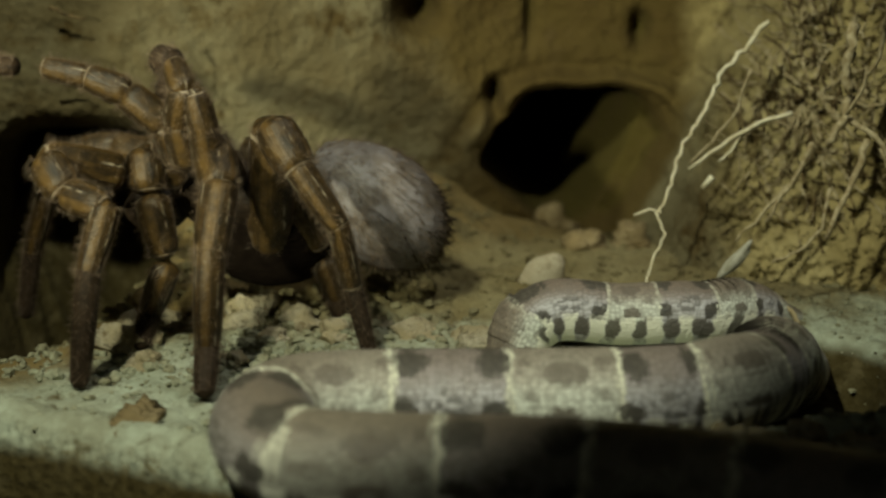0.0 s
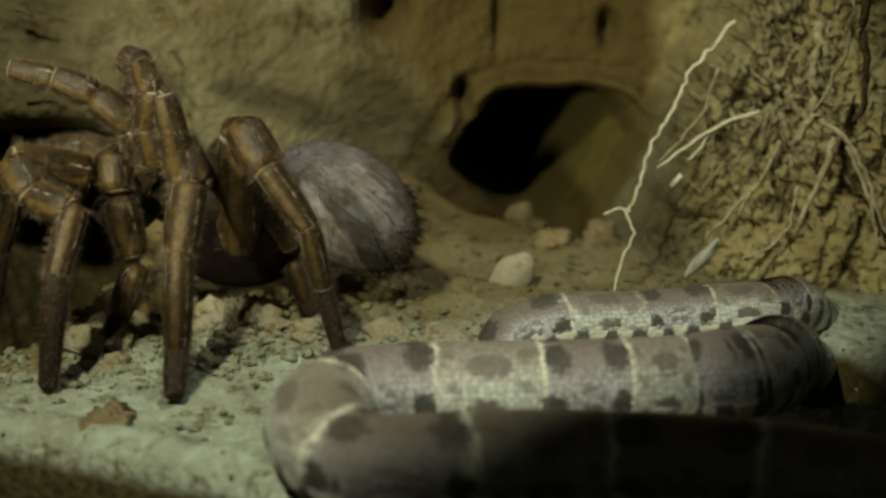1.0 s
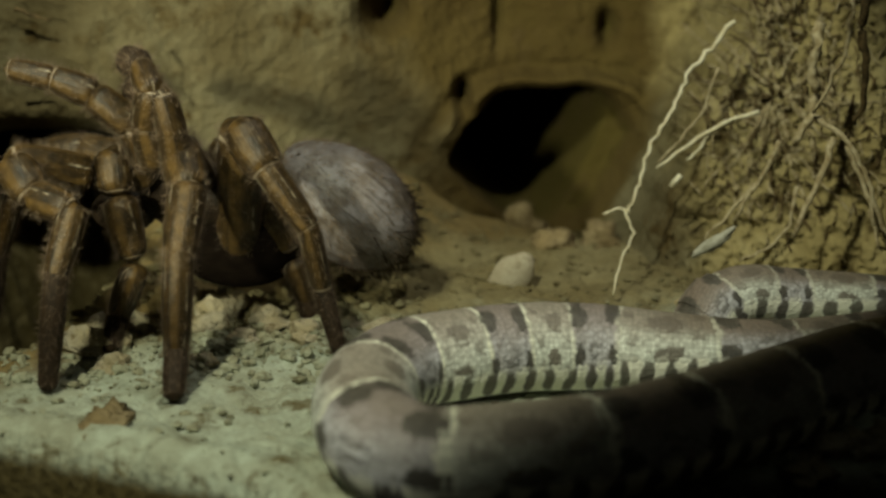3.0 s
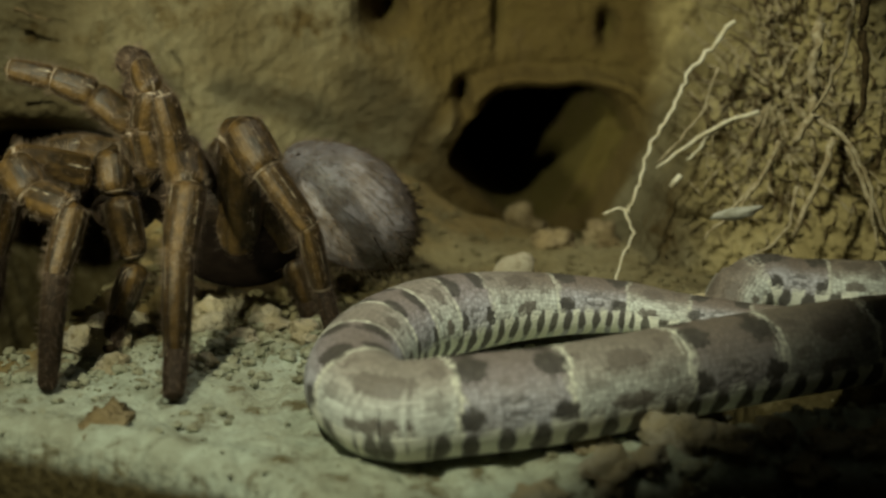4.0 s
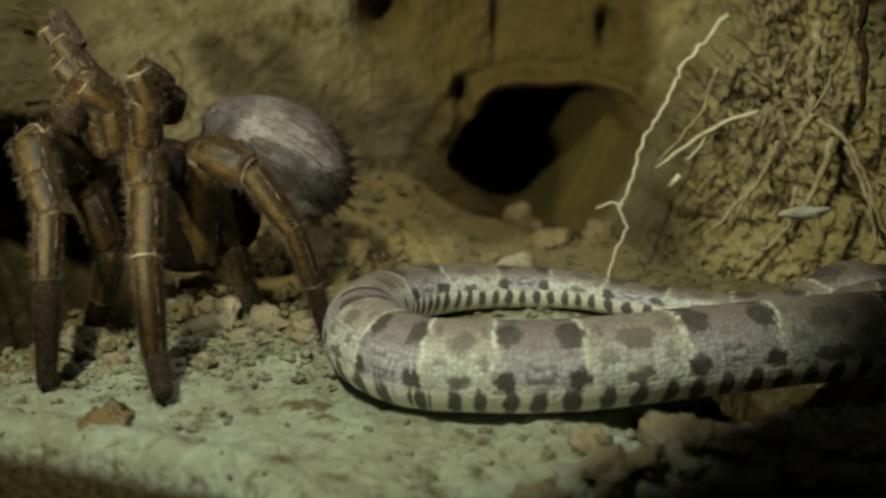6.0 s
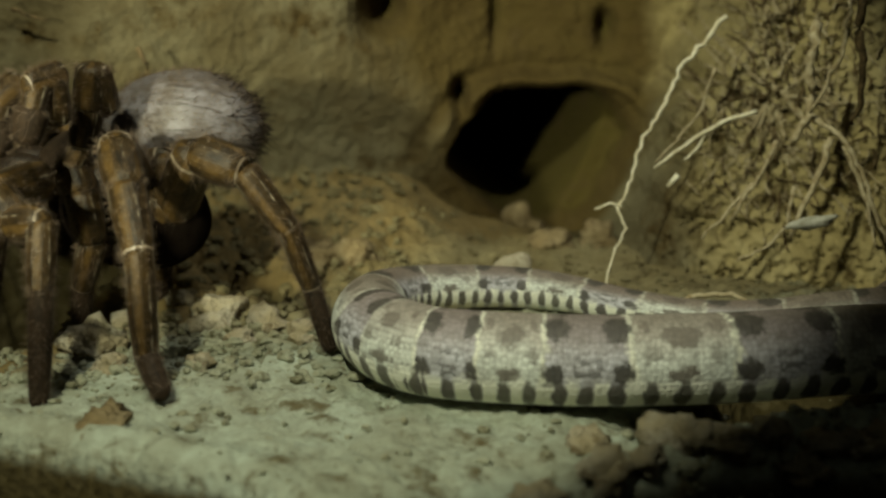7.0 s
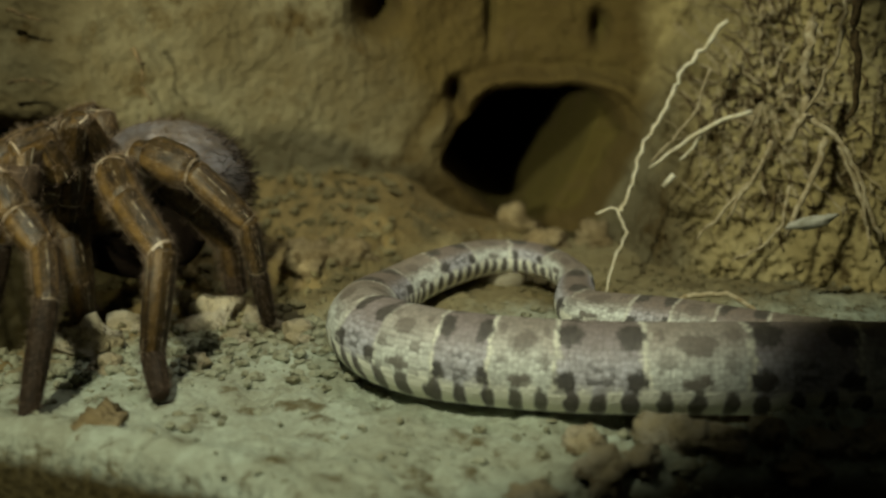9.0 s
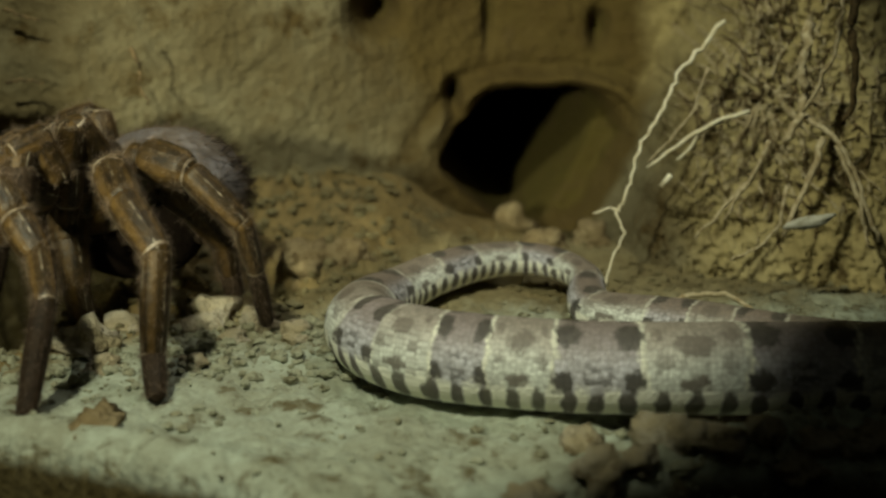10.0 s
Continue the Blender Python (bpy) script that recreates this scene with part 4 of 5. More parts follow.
leg_pose('third', 8.2, [(-0.145, 0.08, 0.071), (-0.131, 0.06, 0.075), (-0.118, 0.06, 0.061), (-0.106, 0.07, 0.039), (-0.105, 0.08, 0.021), (-0.103, 0.08, 0.006)])
leg_pose('third', 9.2, [(-0.141, 0.08, 0.068), (-0.128, 0.06, 0.07), (-0.115, 0.06, 0.058), (-0.102, 0.07, 0.036), (-0.102, 0.08, 0.018), (-0.1, 0.08, 0.003)])
leg_pose('third', 10, [(-0.141, 0.08, 0.068), (-0.128, 0.06, 0.07), (-0.115, 0.06, 0.057), (-0.103, 0.07, 0.036), (-0.103, 0.08, 0.018), (-0.1, 0.08, 0.003)])
leg_pose('second', 0, [(-0.116, 0.05, 0.069), (-0.118, 0.02, 0.094), (-0.111, 0.0, 0.08), (-0.113, -0.02, 0.054), (-0.114, -0.03, 0.016), (-0.113, -0.046, 0.002)])
leg_pose('second', 4.5, [(-0.116, 0.05, 0.069), (-0.118, 0.02, 0.094), (-0.111, 0.0, 0.08), (-0.113, -0.02, 0.054), (-0.114, -0.03, 0.016), (-0.113, -0.046, 0.002)])
leg_pose('second', 5.0, [(-0.122, 0.05, 0.071), (-0.125, 0.02, 0.094), (-0.121, 0.0, 0.08), (-0.121, -0.02, 0.053), (-0.12, -0.03, 0.016), (-0.116, -0.046, 0.002)])
leg_pose('second', 5.5, [(-0.13, 0.05, 0.072), (-0.13, 0.02, 0.094), (-0.126, 0.0, 0.08), (-0.125, -0.02, 0.051), (-0.122, -0.03, 0.014), (-0.117, -0.046, 0.002)])
leg_pose('second', 7.0, [(-0.145, 0.05, 0.075), (-0.145, 0.02, 0.095), (-0.137, 0.0, 0.08), (-0.129, -0.02, 0.056), (-0.126, -0.03, 0.013), (-0.117, -0.045, 0.002)])
leg_pose('second', 7.5, [(-0.152, 0.05, 0.083), (-0.148, 0.02, 0.098), (-0.141, 0.0, 0.08), (-0.129, -0.02, 0.056), (-0.127, -0.03, 0.014), (-0.117, -0.045, 0.002)])
leg_pose('second', 8.2, [(-0.147, 0.05, 0.078), (-0.147, 0.02, 0.087), (-0.138, 0.0, 0.076), (-0.126, -0.02, 0.056), (-0.125, -0.03, 0.013), (-0.117, -0.045, 0.002)])
leg_pose('second', 9.2, [(-0.144, 0.05, 0.075), (-0.145, 0.02, 0.083), (-0.135, 0.0, 0.074), (-0.116, -0.02, 0.057), (-0.121, -0.03, 0.015), (-0.116, -0.044, 0.002)])
leg_pose('second', 10, [(-0.144, 0.05, 0.075), (-0.145, 0.02, 0.083), (-0.135, 0.0, 0.074), (-0.118, -0.02, 0.057), (-0.12, -0.03, 0.014), (-0.117, -0.043, 0.002)])
leg_pose('first', 0, [(-0.13, 0.05, 0.072), (-0.152, 0.035, 0.086), (-0.15, 0.03, 0.074), (-0.141, 0.02, 0.037), (-0.153, 0.03, 0.011), (-0.154, 0.012, 0.002)])
leg_pose('first', 4.5, [(-0.13, 0.05, 0.072), (-0.152, 0.035, 0.086), (-0.15, 0.03, 0.074), (-0.141, 0.02, 0.037), (-0.153, 0.03, 0.011), (-0.154, 0.012, 0.002)])
leg_pose('first', 5.0, [(-0.138, 0.05, 0.073), (-0.157, 0.035, 0.084), (-0.155, 0.03, 0.073), (-0.144, 0.02, 0.039), (-0.156, 0.03, 0.011), (-0.157, 0.012, 0.002)])
leg_pose('first', 5.5, [(-0.145, 0.05, 0.078), (-0.166, 0.035, 0.078), (-0.161, 0.03, 0.069), (-0.148, 0.02, 0.043), (-0.158, 0.03, 0.015), (-0.161, 0.016, 0.002)])
leg_pose('first', 7.0, [(-0.164, 0.06, 0.075), (-0.175, 0.05, 0.08), (-0.169, 0.045, 0.068), (-0.164, 0.04, 0.044), (-0.173, 0.05, 0.019), (-0.175, 0.05, -0.0)])
leg_pose('first', 7.5, [(-0.164, 0.06, 0.078), (-0.177, 0.05, 0.08), (-0.174, 0.045, 0.065), (-0.172, 0.04, 0.041), (-0.177, 0.05, 0.016), (-0.177, 0.05, -0.003)])
leg_pose('first', 8.2, [(-0.164, 0.06, 0.073), (-0.177, 0.05, 0.069), (-0.175, 0.045, 0.054), (-0.173, 0.04, 0.033), (-0.174, 0.05, 0.01), (-0.174, 0.05, -0.007)])
leg_pose('first', 9.2, [(-0.162, 0.06, 0.07), (-0.174, 0.05, 0.055), (-0.173, 0.045, 0.046), (-0.169, 0.04, 0.025), (-0.171, 0.05, 0.004), (-0.17, 0.05, -0.015)])
leg_pose('first', 10, [(-0.162, 0.06, 0.07), (-0.174, 0.05, 0.055), (-0.173, 0.045, 0.046), (-0.17, 0.04, 0.025), (-0.171, 0.05, 0.004), (-0.171, 0.05, -0.015)])
leg_pose('fore', 0, [(-0.158, 0.03, 0.078), (-0.19, 0.01, 0.09), (-0.179, 0.0, 0.077), (-0.159, -0.01, 0.073), (-0.166, -0.02, 0.047), (-0.17, -0.031, 0.002)])
leg_pose('fore', 4.5, [(-0.158, 0.03, 0.078), (-0.19, 0.01, 0.09), (-0.179, 0.0, 0.077), (-0.159, -0.01, 0.073), (-0.166, -0.02, 0.047), (-0.17, -0.031, 0.002)])
leg_pose('fore', 5.0, [(-0.161, 0.03, 0.082), (-0.184, 0.01, 0.096), (-0.175, 0.0, 0.081), (-0.166, -0.01, 0.074), (-0.167, -0.02, 0.047), (-0.17, -0.031, 0.002)])
leg_pose('fore', 5.5, [(-0.166, 0.03, 0.086), (-0.175, 0.01, 0.106), (-0.17, 0.0, 0.089), (-0.169, -0.01, 0.072), (-0.169, -0.02, 0.048), (-0.171, -0.028, 0.002)])
leg_pose('fore', 7.0, [(-0.183, 0.03, 0.077), (-0.196, 0.0, 0.077), (-0.184, -0.01, 0.067), (-0.169, -0.02, 0.071), (-0.169, -0.03, 0.04), (-0.17, -0.04, 0.002)])
leg_pose('fore', 7.5, [(-0.185, 0.03, 0.077), (-0.197, 0.0, 0.072), (-0.185, -0.01, 0.063), (-0.17, -0.02, 0.067), (-0.168, -0.04, 0.035), (-0.163, -0.067, 0.002)])
leg_pose('fore', 8.2, [(-0.183, 0.03, 0.074), (-0.195, 0.0, 0.081), (-0.184, -0.01, 0.069), (-0.168, -0.02, 0.066), (-0.166, -0.04, 0.035), (-0.164, -0.066, 0.002)])
leg_pose('fore', 9.2, [(-0.178, 0.03, 0.071), (-0.19, 0.0, 0.083), (-0.18, -0.01, 0.071), (-0.167, -0.02, 0.056), (-0.161, -0.04, 0.044), (-0.165, -0.068, 0.002)])
leg_pose('fore', 10, [(-0.178, 0.03, 0.071), (-0.19, 0.0, 0.082), (-0.18, -0.01, 0.07), (-0.168, -0.02, 0.055), (-0.161, -0.04, 0.044), (-0.165, -0.067, 0.002)])
leg_pose('raised', 0, [(-0.133, 0.03, 0.085), (-0.137, 0.02, 0.103), (-0.156, 0.02, 0.119), (-0.171, 0.02, 0.125), (-0.192, 0.02, 0.13), (-0.236, 0.03, 0.129)])
leg_pose('raised', 4.5, [(-0.133, 0.03, 0.085), (-0.137, 0.02, 0.103), (-0.156, 0.02, 0.119), (-0.171, 0.02, 0.125), (-0.192, 0.02, 0.13), (-0.236, 0.03, 0.129)])
leg_pose('raised', 5.0, [(-0.14, 0.03, 0.087), (-0.144, 0.02, 0.103), (-0.156, 0.02, 0.123), (-0.165, 0.02, 0.135), (-0.171, 0.02, 0.15), (-0.182, 0.03, 0.173)])
leg_pose('raised', 5.5, [(-0.151, 0.03, 0.089), (-0.153, 0.02, 0.102), (-0.161, 0.02, 0.125), (-0.164, 0.02, 0.143), (-0.165, 0.02, 0.16), (-0.167, 0.03, 0.181)])
leg_pose('raised', 7.0, [(-0.155, 0.05, 0.088), (-0.158, 0.04, 0.126), (-0.161, 0.04, 0.109), (-0.166, 0.04, 0.09), (-0.175, 0.05, 0.078), (-0.184, 0.06, 0.067)])
leg_pose('raised', 7.5, [(-0.155, 0.05, 0.088), (-0.163, 0.04, 0.127), (-0.17, 0.04, 0.109), (-0.176, 0.04, 0.09), (-0.185, 0.05, 0.078), (-0.194, 0.06, 0.067)])
leg_pose('raised', 8.2, [(-0.158, 0.05, 0.086), (-0.164, 0.04, 0.112), (-0.168, 0.04, 0.096), (-0.172, 0.04, 0.08), (-0.181, 0.05, 0.067), (-0.19, 0.06, 0.056)])
leg_pose('raised', 9.2, [(-0.158, 0.05, 0.083), (-0.165, 0.04, 0.102), (-0.169, 0.04, 0.082), (-0.171, 0.04, 0.061), (-0.176, 0.05, 0.047), (-0.181, 0.06, 0.033)])
leg_pose('raised', 10, [(-0.158, 0.05, 0.083), (-0.165, 0.04, 0.101), (-0.169, 0.04, 0.082), (-0.171, 0.04, 0.061), (-0.176, 0.05, 0.047), (-0.181, 0.06, 0.033)])
leg_pose('palp', 0, [(-0.118, 0.015, 0.085), (-0.119, 0.01, 0.104), (-0.122, 0.01, 0.117), (-0.131, 0.02, 0.123), (-0.139, 0.03, 0.116)])
leg_pose('palp', 4.5, [(-0.118, 0.015, 0.085), (-0.119, 0.01, 0.104), (-0.122, 0.01, 0.117), (-0.131, 0.02, 0.123), (-0.139, 0.03, 0.116)])
leg_pose('palp', 5.0, [(-0.116, 0.015, 0.088), (-0.114, 0.01, 0.108), (-0.114, 0.01, 0.124), (-0.108, 0.02, 0.129), (-0.105, 0.035, 0.12)])
leg_pose('palp', 5.5, [(-0.117, 0.015, 0.089), (-0.115, 0.01, 0.111), (-0.114, 0.01, 0.126), (-0.105, 0.03, 0.128), (-0.104, 0.045, 0.108)])
leg_pose('palp', 7.0, [(-0.169, 0.015, 0.093), (-0.169, 0.01, 0.127), (-0.173, 0.005, 0.126), (-0.175, 0.0, 0.116), (-0.179, 0.0, 0.101)])
leg_pose('palp', 7.5, [(-0.17, 0.015, 0.091), (-0.17, 0.01, 0.119), (-0.174, 0.005, 0.12), (-0.176, 0.0, 0.111), (-0.18, 0.0, 0.099)])
leg_pose('palp', 8.2, [(-0.17, 0.015, 0.088), (-0.169, 0.01, 0.108), (-0.175, 0.005, 0.108), (-0.177, 0.0, 0.099), (-0.178, 0.0, 0.086)])
leg_pose('palp', 9.2, [(-0.168, 0.015, 0.083), (-0.174, 0.01, 0.099), (-0.179, 0.005, 0.097), (-0.179, 0.0, 0.089), (-0.179, 0.0, 0.076)])
leg_pose('palp', 10, [(-0.168, 0.015, 0.083), (-0.174, 0.01, 0.099), (-0.179, 0.005, 0.097), (-0.18, 0.0, 0.089), (-0.18, 0.0, 0.076)])
leg_pose('feeler', 0, [(-0.128, 0.02, 0.086), (-0.131, 0.015, 0.105), (-0.127, 0.01, 0.121), (-0.133, 0.02, 0.131), (-0.142, 0.03, 0.132)])
leg_pose('feeler', 4.5, [(-0.128, 0.02, 0.086), (-0.131, 0.015, 0.105), (-0.127, 0.01, 0.121), (-0.133, 0.02, 0.131), (-0.142, 0.03, 0.132)])
leg_pose('feeler', 5.0, [(-0.13, 0.02, 0.088), (-0.13, 0.015, 0.107), (-0.131, 0.01, 0.122), (-0.139, 0.02, 0.128), (-0.147, 0.03, 0.129)])
leg_pose('feeler', 5.5, [(-0.13, 0.02, 0.088), (-0.13, 0.015, 0.109), (-0.134, 0.01, 0.125), (-0.145, 0.02, 0.123), (-0.154, 0.03, 0.111)])
leg_pose('feeler', 7.0, [(-0.184, 0.02, 0.089), (-0.187, 0.015, 0.121), (-0.191, 0.01, 0.117), (-0.193, 0.005, 0.108), (-0.192, 0.0, 0.096)])
leg_pose('feeler', 7.5, [(-0.184, 0.02, 0.087), (-0.186, 0.015, 0.111), (-0.192, 0.01, 0.109), (-0.193, 0.005, 0.1), (-0.193, 0.0, 0.091)])
leg_pose('feeler', 8.2, [(-0.184, 0.02, 0.084), (-0.185, 0.015, 0.101), (-0.191, 0.01, 0.099), (-0.194, 0.005, 0.09), (-0.193, 0.0, 0.081)])
leg_pose('feeler', 9.2, [(-0.182, 0.02, 0.079), (-0.184, 0.015, 0.095), (-0.189, 0.01, 0.092), (-0.191, 0.005, 0.083), (-0.19, 0.0, 0.074)])
leg_pose('feeler', 10, [(-0.182, 0.02, 0.079), (-0.185, 0.015, 0.095), (-0.19, 0.01, 0.092), (-0.192, 0.005, 0.083), (-0.191, 0.0, 0.074)])
leg_pose('far', 0, [(-0.138, 0.09, 0.069), (-0.182, 0.1, 0.077), (-0.2, 0.1, 0.074), (-0.215, 0.09, 0.06), (-0.227, 0.09, 0.024), (-0.233, 0.09, -0.009)])
leg_pose('far', 4.5, [(-0.138, 0.09, 0.069), (-0.182, 0.1, 0.077), (-0.2, 0.1, 0.074), (-0.215, 0.09, 0.06), (-0.227, 0.09, 0.024), (-0.233, 0.09, -0.009)])
leg_pose('far', 5.0, [(-0.142, 0.07, 0.073), (-0.14, 0.06, 0.103), (-0.14, 0.05, 0.124), (-0.143, 0.05, 0.139), (-0.145, 0.05, 0.154), (-0.148, 0.05, 0.177)])
leg_pose('far', 5.5, [(-0.14, 0.07, 0.076), (-0.144, 0.05, 0.118), (-0.146, 0.05, 0.13), (-0.148, 0.05, 0.147), (-0.148, 0.05, 0.164), (-0.148, 0.05, 0.184)])
leg_pose('far', 7.0, [(-0.166, 0.09, 0.074), (-0.194, 0.1, 0.101), (-0.207, 0.1, 0.087), (-0.218, 0.09, 0.06), (-0.227, 0.09, 0.024), (-0.233, 0.09, -0.009)])
leg_pose('far', 7.5, [(-0.166, 0.09, 0.074), (-0.194, 0.1, 0.104), (-0.207, 0.1, 0.09), (-0.218, 0.09, 0.063), (-0.226, 0.09, 0.027), (-0.233, 0.09, -0.009)])
leg_pose('far', 8.2, [(-0.166, 0.09, 0.071), (-0.172, 0.1, 0.095), (-0.19, 0.1, 0.091), (-0.205, 0.09, 0.071), (-0.22, 0.09, 0.033), (-0.23, 0.09, -0.009)])
leg_pose('far', 9.2, [(-0.163, 0.09, 0.069), (-0.169, 0.1, 0.094), (-0.187, 0.1, 0.088), (-0.206, 0.09, 0.069), (-0.22, 0.09, 0.03), (-0.23, 0.09, -0.009)])
leg_pose('far', 10, [(-0.163, 0.09, 0.069), (-0.169, 0.1, 0.094), (-0.187, 0.1, 0.088), (-0.206, 0.09, 0.069), (-0.22, 0.09, 0.03), (-0.23, 0.09, -0.009)])
body_pose('carapace', 0, (-0.113, 0.065, 0.064), 0)
body_pose('carapace', 4.5, (-0.113, 0.065, 0.064), 0)
body_pose('carapace', 5.0, (-0.118, 0.065, 0.067), 0)
body_pose('carapace', 5.5, (-0.127, 0.065, 0.071), 0)
body_pose('carapace', 7.0, (-0.161, 0.075, 0.072), 10)
body_pose('carapace', 7.5, (-0.163, 0.075, 0.075), 10)
body_pose('carapace', 8.2, (-0.162, 0.075, 0.071), 10)
body_pose('carapace', 9.2, (-0.161, 0.075, 0.068), 10)
body_pose('carapace', 10, (-0.161, 0.075, 0.068), 10)
body_pose('abdomen', 0, (-0.048, 0.085, 0.052), 42)
body_pose('abdomen', 4.5, (-0.048, 0.085, 0.052), 42)
body_pose('abdomen', 5.0, (-0.056, 0.085, 0.061), 42)
body_pose('abdomen', 5.5, (-0.064, 0.085, 0.068), 42)
body_pose('abdomen', 7.0, (-0.127, 0.085, 0.092), 5)
body_pose('abdomen', 7.5, (-0.134, 0.092, 0.089), 12)
body_pose('abdomen', 8.2, (-0.134, 0.095, 0.075), 12)
body_pose('abdomen', 9.2, (-0.133, 0.093, 0.064), 12)
body_pose('abdomen', 10, (-0.133, 0.093, 0.062), 12)

SPIDER = new("tarantula")
SPIDER.location = (0, 0, 0)
tagged(SPIDER, "large glossy brown hairy tarantula standing over rubble", "spider")


def hairs(bm, spots, length, rnd, width=0.00022):
    for p, n in spots:
        d = (n + Vector((rnd.uniform(-0.6, 0.6), rnd.uniform(-0.6, 0.6), rnd.uniform(-0.6, 0.6)))).normalized()
        side = d.orthogonal().normalized() * width
        tip = bm.verts.new(p + d * length * rnd.uniform(0.5, 1.3))
        a, b, c = (bm.verts.new(p - d * 0.0005 + Matrix.Rotation(q, 3, d) @ side) for q in (0, 2.09, 4.19))
        for tri in ((a, b, tip), (b, c, tip), (c, a, tip)):
            bm.faces.new(tri).material_index = 2


def leg_joint(name, long, r0, r1, seed, foot=False):
    """One joint of a leg: a barrel with pale rings at its ends, and bristles."""
    bm = bmesh.new()
    rnd = random.Random(seed)
    n, sides, rings = 31, 14, []
    band = n - 8 + seed % 3
    for j in range(n):
        u = j / (n - 1)
        u = 0.5 - 0.5 * math.cos(math.pi * u)
        x = (u - 0.5) * long
        r = (r0 + (r1 - r0) * u) * (0.80 + 0.24 * math.sin(math.pi * (0.12 + 0.8 * u)) ** 0.7)
        near = min(u, 1 - u) * long / (r0 + r1) * 3.0
        r *= math.sqrt(max(0.02, 1 - max(0.0, 1 - near) ** 2))
        rings.append([bm.verts.new((x, r * (1 + 0.06 * math.cos(3 * k)) * math.cos(6.2832 * k / sides), 0.92 * r * math.sin(6.2832 * k / sides))) for k in range(sides)])
    for j in range(n - 1):
        for k in range(sides):
            f = bm.faces.new((rings[j][k], rings[j][(k + 1) % sides], rings[j + 1][(k + 1) % sides], rings[j + 1][k]))
            f.material_index = 1 if j == band and not foot else 0
    bm.faces.new(rings[0][::-1])
    bm.faces.new(rings[-1])
    spots = []
    for _ in range(int(13000 * long)):
        u, th = rnd.uniform(0.05, 0.95), rnd.uniform(0, 6.2832)
        r = (r0 + (r1 - r0) * u) * 0.95
        d = Vector((0.25, math.cos(th), math.sin(th)))
        spots.append((Vector(((u - 0.5) * long, r * d.y, 0.9 * r * d.z)), d))
    hairs(bm, spots, 0.0042, rnd, 0.00012)
    return part(name, bm, [FOOT if foot else LEG, JOINT, HAIR], SPIDER, "dark padded leg tip" if foot else "")


NAMES = ("femur", "patella", "tibia", "metatarsus", "tarsus")
THICK = (0.0104, 0.0095, 0.0089, 0.0069, 0.0056, 0.0044)
LEG_PARTS, SPAN = [], {}
for key_name, poses in LEGS.items():
    slim = {"palp": 0.72, "feeler": 0.78, "hind": 0.82, "far": 0.85, "raised": 0.85}.get(key_name, 1.0)
    for i in range(len(poses[0][1]) - 1):
        spans = [(js[i + 1] - js[i]).length for _, js in poses]
        long = max(float(np.median(spans)) * 1.12 + 0.003, 2.4 * THICK[i])
        wide = 1.05 if key_name == "hind" and i < 2 else 1.15 if key_name in ("palp", "feeler") and i == 3 else slim
        ob = leg_joint(NAMES[i], long, THICK[i] * wide, THICK[i + 1] * wide, len(LEG_PARTS) + 3, i == len(poses[0][1]) - 2)
        LEG_PARTS.append((ob, key_name, i))
        SPAN[ob] = long

bm = bmesh.new()
bmesh.ops.create_uvsphere(bm, u_segments=32, v_segments=20, radius=1)
for v in bm.verts:
    x, y, z = v.co
    w = 1 - 0.25 * max(0, -x) ** 2
    v.co = (0.036 * x, 0.028 * y * w, 0.017 * z * (1 + 0.25 * math.exp(-((x + 0.5) / 0.4) ** 2)) - 0.003 * math.exp(-((x - 0.2) ** 2 + y * y) / 0.05) * (z > 0))
CARAPACE = part("carapace", bm, SHELL, SPIDER, "dark brown domed head shield")
# the underside, enlarged to fill the dark shade between the legs
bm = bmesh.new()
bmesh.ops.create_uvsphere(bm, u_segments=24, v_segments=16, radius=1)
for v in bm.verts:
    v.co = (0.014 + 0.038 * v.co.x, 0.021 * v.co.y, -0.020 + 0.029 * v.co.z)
part("sternum_shade", bm, DARK, CARAPACE, "black underside filling in the shade below the body")
for s in (-1, 1):
    bm = bmesh.new()
    bmesh.ops.create_uvsphere(bm, u_segments=18, v_segments=12, radius=1)
    for v in bm.verts:
        v.co = (-0.04 + 0.016 * v.co.x, s * 0.009 + 0.008 * v.co.y, -0.008 + 0.011 * v.co.z)
    part("chelicera", bm, SHELL, CARAPACE)

bm = bmesh.new()
bmesh.ops.create_uvsphere(bm, u_segments=44, v_segments=30, radius=1)
rnd = random.Random(11)
spots = []
for v in bm.verts:
    d = v.co.copy()
    w = 1.0 + 0.12 * d.x - 0.10 * d.x * d.x
    k = 1 + 0.03 * fbm(d.x, d.y, d.z, 3, 3)
    v.co = Vector((0.040 * d.x, 0.028 * d.y * w, 0.0275 * d.z * w)) * k
for _ in range(2600):
    d = Vector((rnd.gauss(0, 1), rnd.gauss(0, 1), rnd.gauss(0, 1))).normalized()
    w = 1.0 + 0.12 * d.x - 0.10 * d.x * d.x
    spots.append((Vector((0.0395 * d.x, 0.0277 * d.y * w, 0.0272 * d.z * w)), (d + Vector((0.9, 0, 0))).normalized()))
hairs(bm, spots, 0.0055, rnd, 0.0002)
# long dark bristles round its hind edge
spots = []
for _ in range(280):
    d = Vector((0.5 + rnd.random(), rnd.gauss(0, 0.5), rnd.gauss(0, 0.8))).normalized()
    w = 1.0 + 0.12 * d.x - 0.10 * d.x * d.x
    spots.append((Vector((0.0395 * d.x, 0.0277 * d.y * w, 0.0272 * d.z * w)), (d + Vector((0.7, 0, 0))).normalized()))
grown = len(bm.faces)
hairs(bm, spots, 0.0085, rnd, 0.00035)
for face in list(bm.faces)[grown:]:
    face.material_index = 3
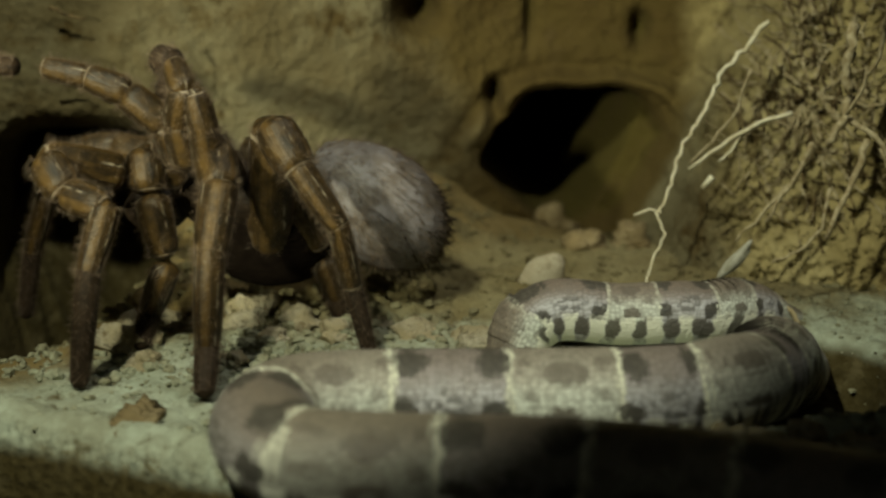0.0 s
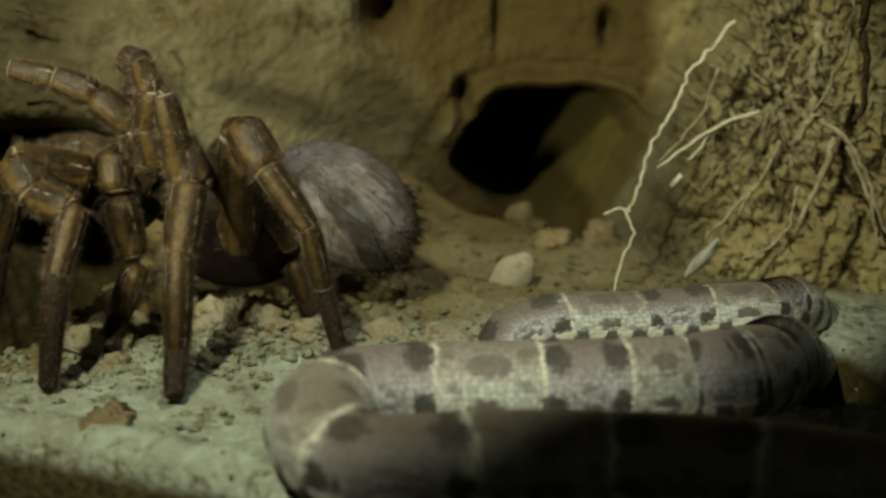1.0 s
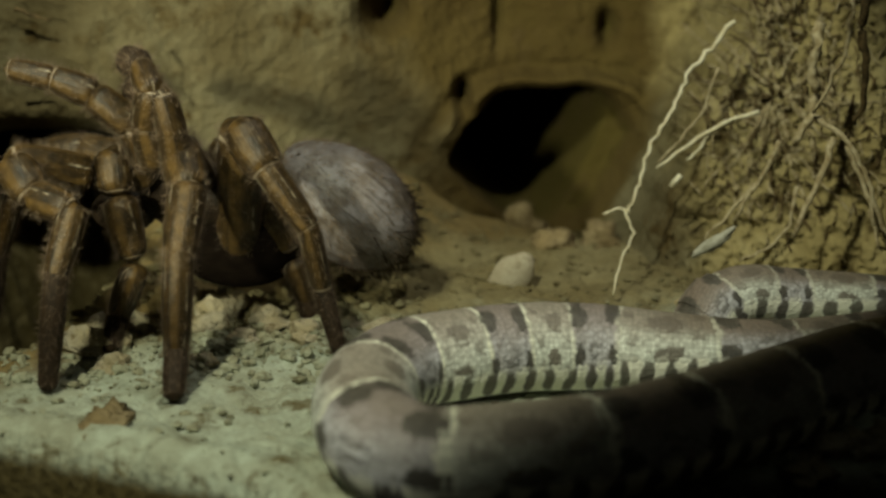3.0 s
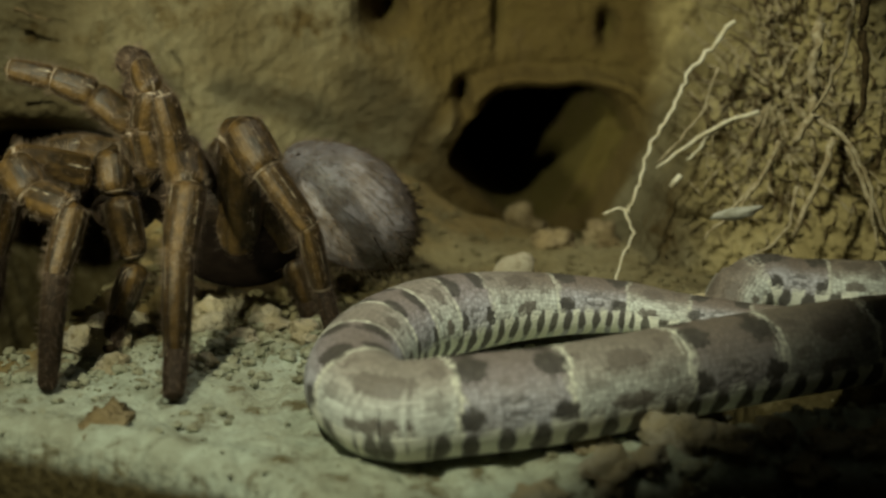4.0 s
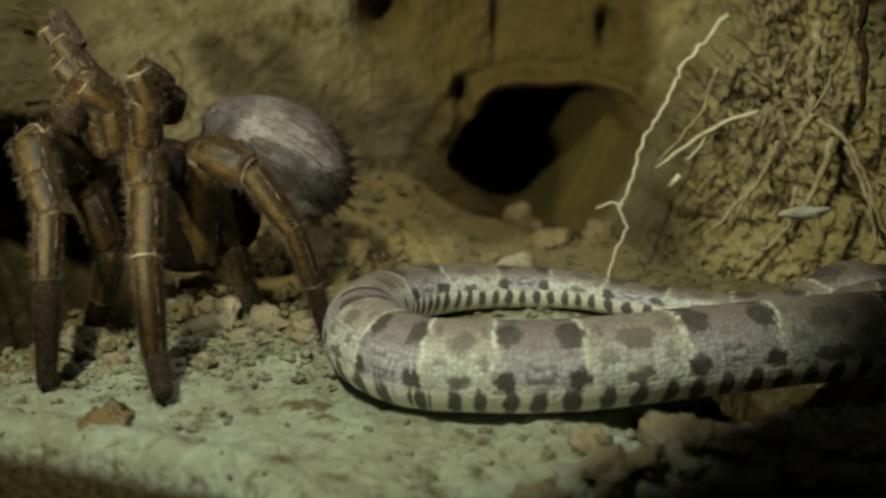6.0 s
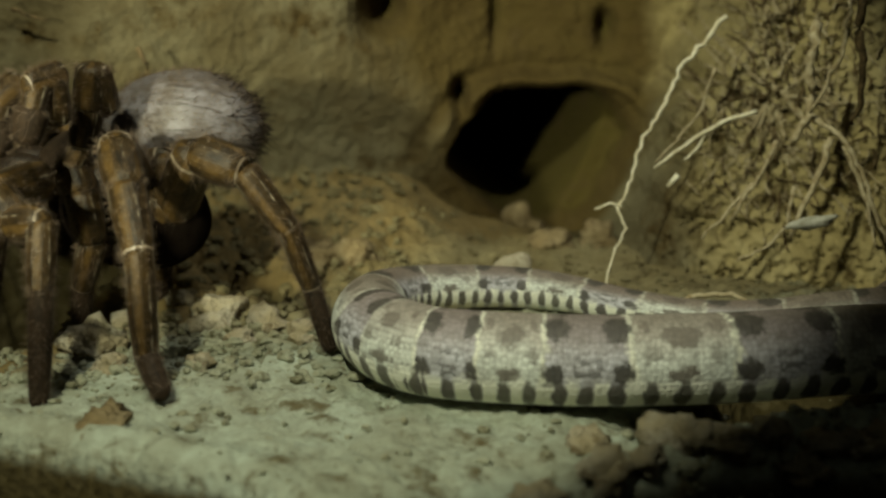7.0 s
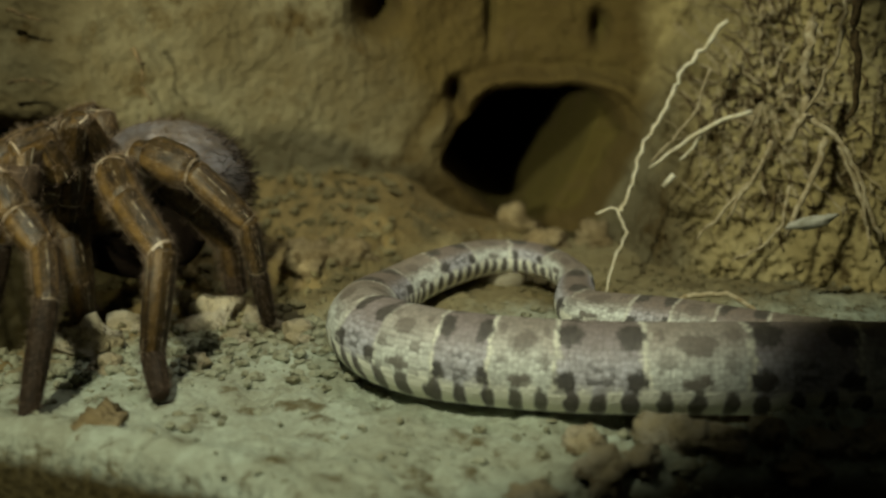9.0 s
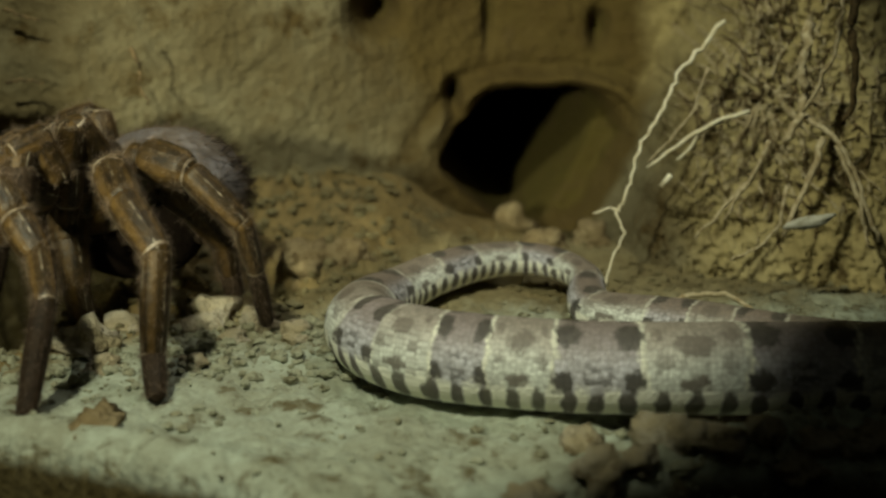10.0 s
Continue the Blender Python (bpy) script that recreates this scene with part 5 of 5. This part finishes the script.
ABDOMEN = part("abdomen", bm, [BELLY, BELLY, HAIR, FOOT], SPIDER, "grey-brown hairy swollen abdomen")


def spider_rows():
    for ob, key_name, i in LEG_PARTS:
        rows = []
        for t, js in LEGS[key_name]:
            a, b = js[i], js[i + 1]
            x = (b - a).normalized()
            y = Vector((0.05, 1, 0.15)).cross(x).normalized()
            z = x.cross(y)
            p = b - x * (SPAN[ob] / 2 - 0.004) if i == 0 else (a + b) / 2
            rows.append((t, Matrix(((x.x, y.x, z.x, p.x), (x.y, y.y, z.y, p.y), (x.z, y.z, z.z, p.z), (0, 0, 0, 1)))))
        walk(ob, rows)
    for ob, key_name in ((CARAPACE, "carapace"), (ABDOMEN, "abdomen")):
        walk(ob, [(t, pose(*p, 0, lean, 0)) for t, p, lean in BODY[key_name]])


# a pale husk dragged along the wall
bm = lump((0.0115, 0.0025, 0.0032), 7, 0.25)
HUSK_OB = tagged(finish("seed_husk", bm, HUSK), "small pale blurred husk caught on the earth wall", "seed husk")


def husk_rows():
    walk(HUSK_OB, [(0, pose(0.1319, 0.0820, 0.0235, 0, -50, 0)),
               (2, pose(0.1304, 0.0820, 0.0241, 0, -48, 0)),
               (2.7, pose(0.1331, 0.0820, 0.0280, 0, -40, 0)),
               (3.8, pose(0.1470, 0.0850, 0.0449, 0, -15, 0)),
               (4.5, pose(0.1501, 0.0850, 0.0490, 0, -3, 0)),
               (5, pose(0.1589, 0.0820, 0.0489, 0, -3, 0)),
               (5.5, pose(0.1710, 0.0750, 0.0530, 0, -2, 0)),
               (6.8, pose(0.1828, 0.0700, 0.0460, 0, -10, 0)),
               (10, pose(0.1856, 0.0700, 0.0460, 0, -12, 0))])


def root_rows():
    # the pale root is nudged and swings back
    for ob in SWAYING:
        walk(ob, [(t, pose(x, 0, z)) for t, x, z in ((0, 0, 0), (4.5, 0, 0), (5.0, -0.0004, 0.0012), (5.5, -0.0022, 0.0026), (6.3, -0.0034, 0.0032),
                                                     (7.0, -0.0030, 0.0026), (7.5, -0.0011, 0.0014), (8.0, -0.0001, 0.0006), (8.5, 0, 0), (10, 0, 0))])


def motions():
    root_rows()
    snake_rows()
    spider_rows()
    husk_rows()


motions()
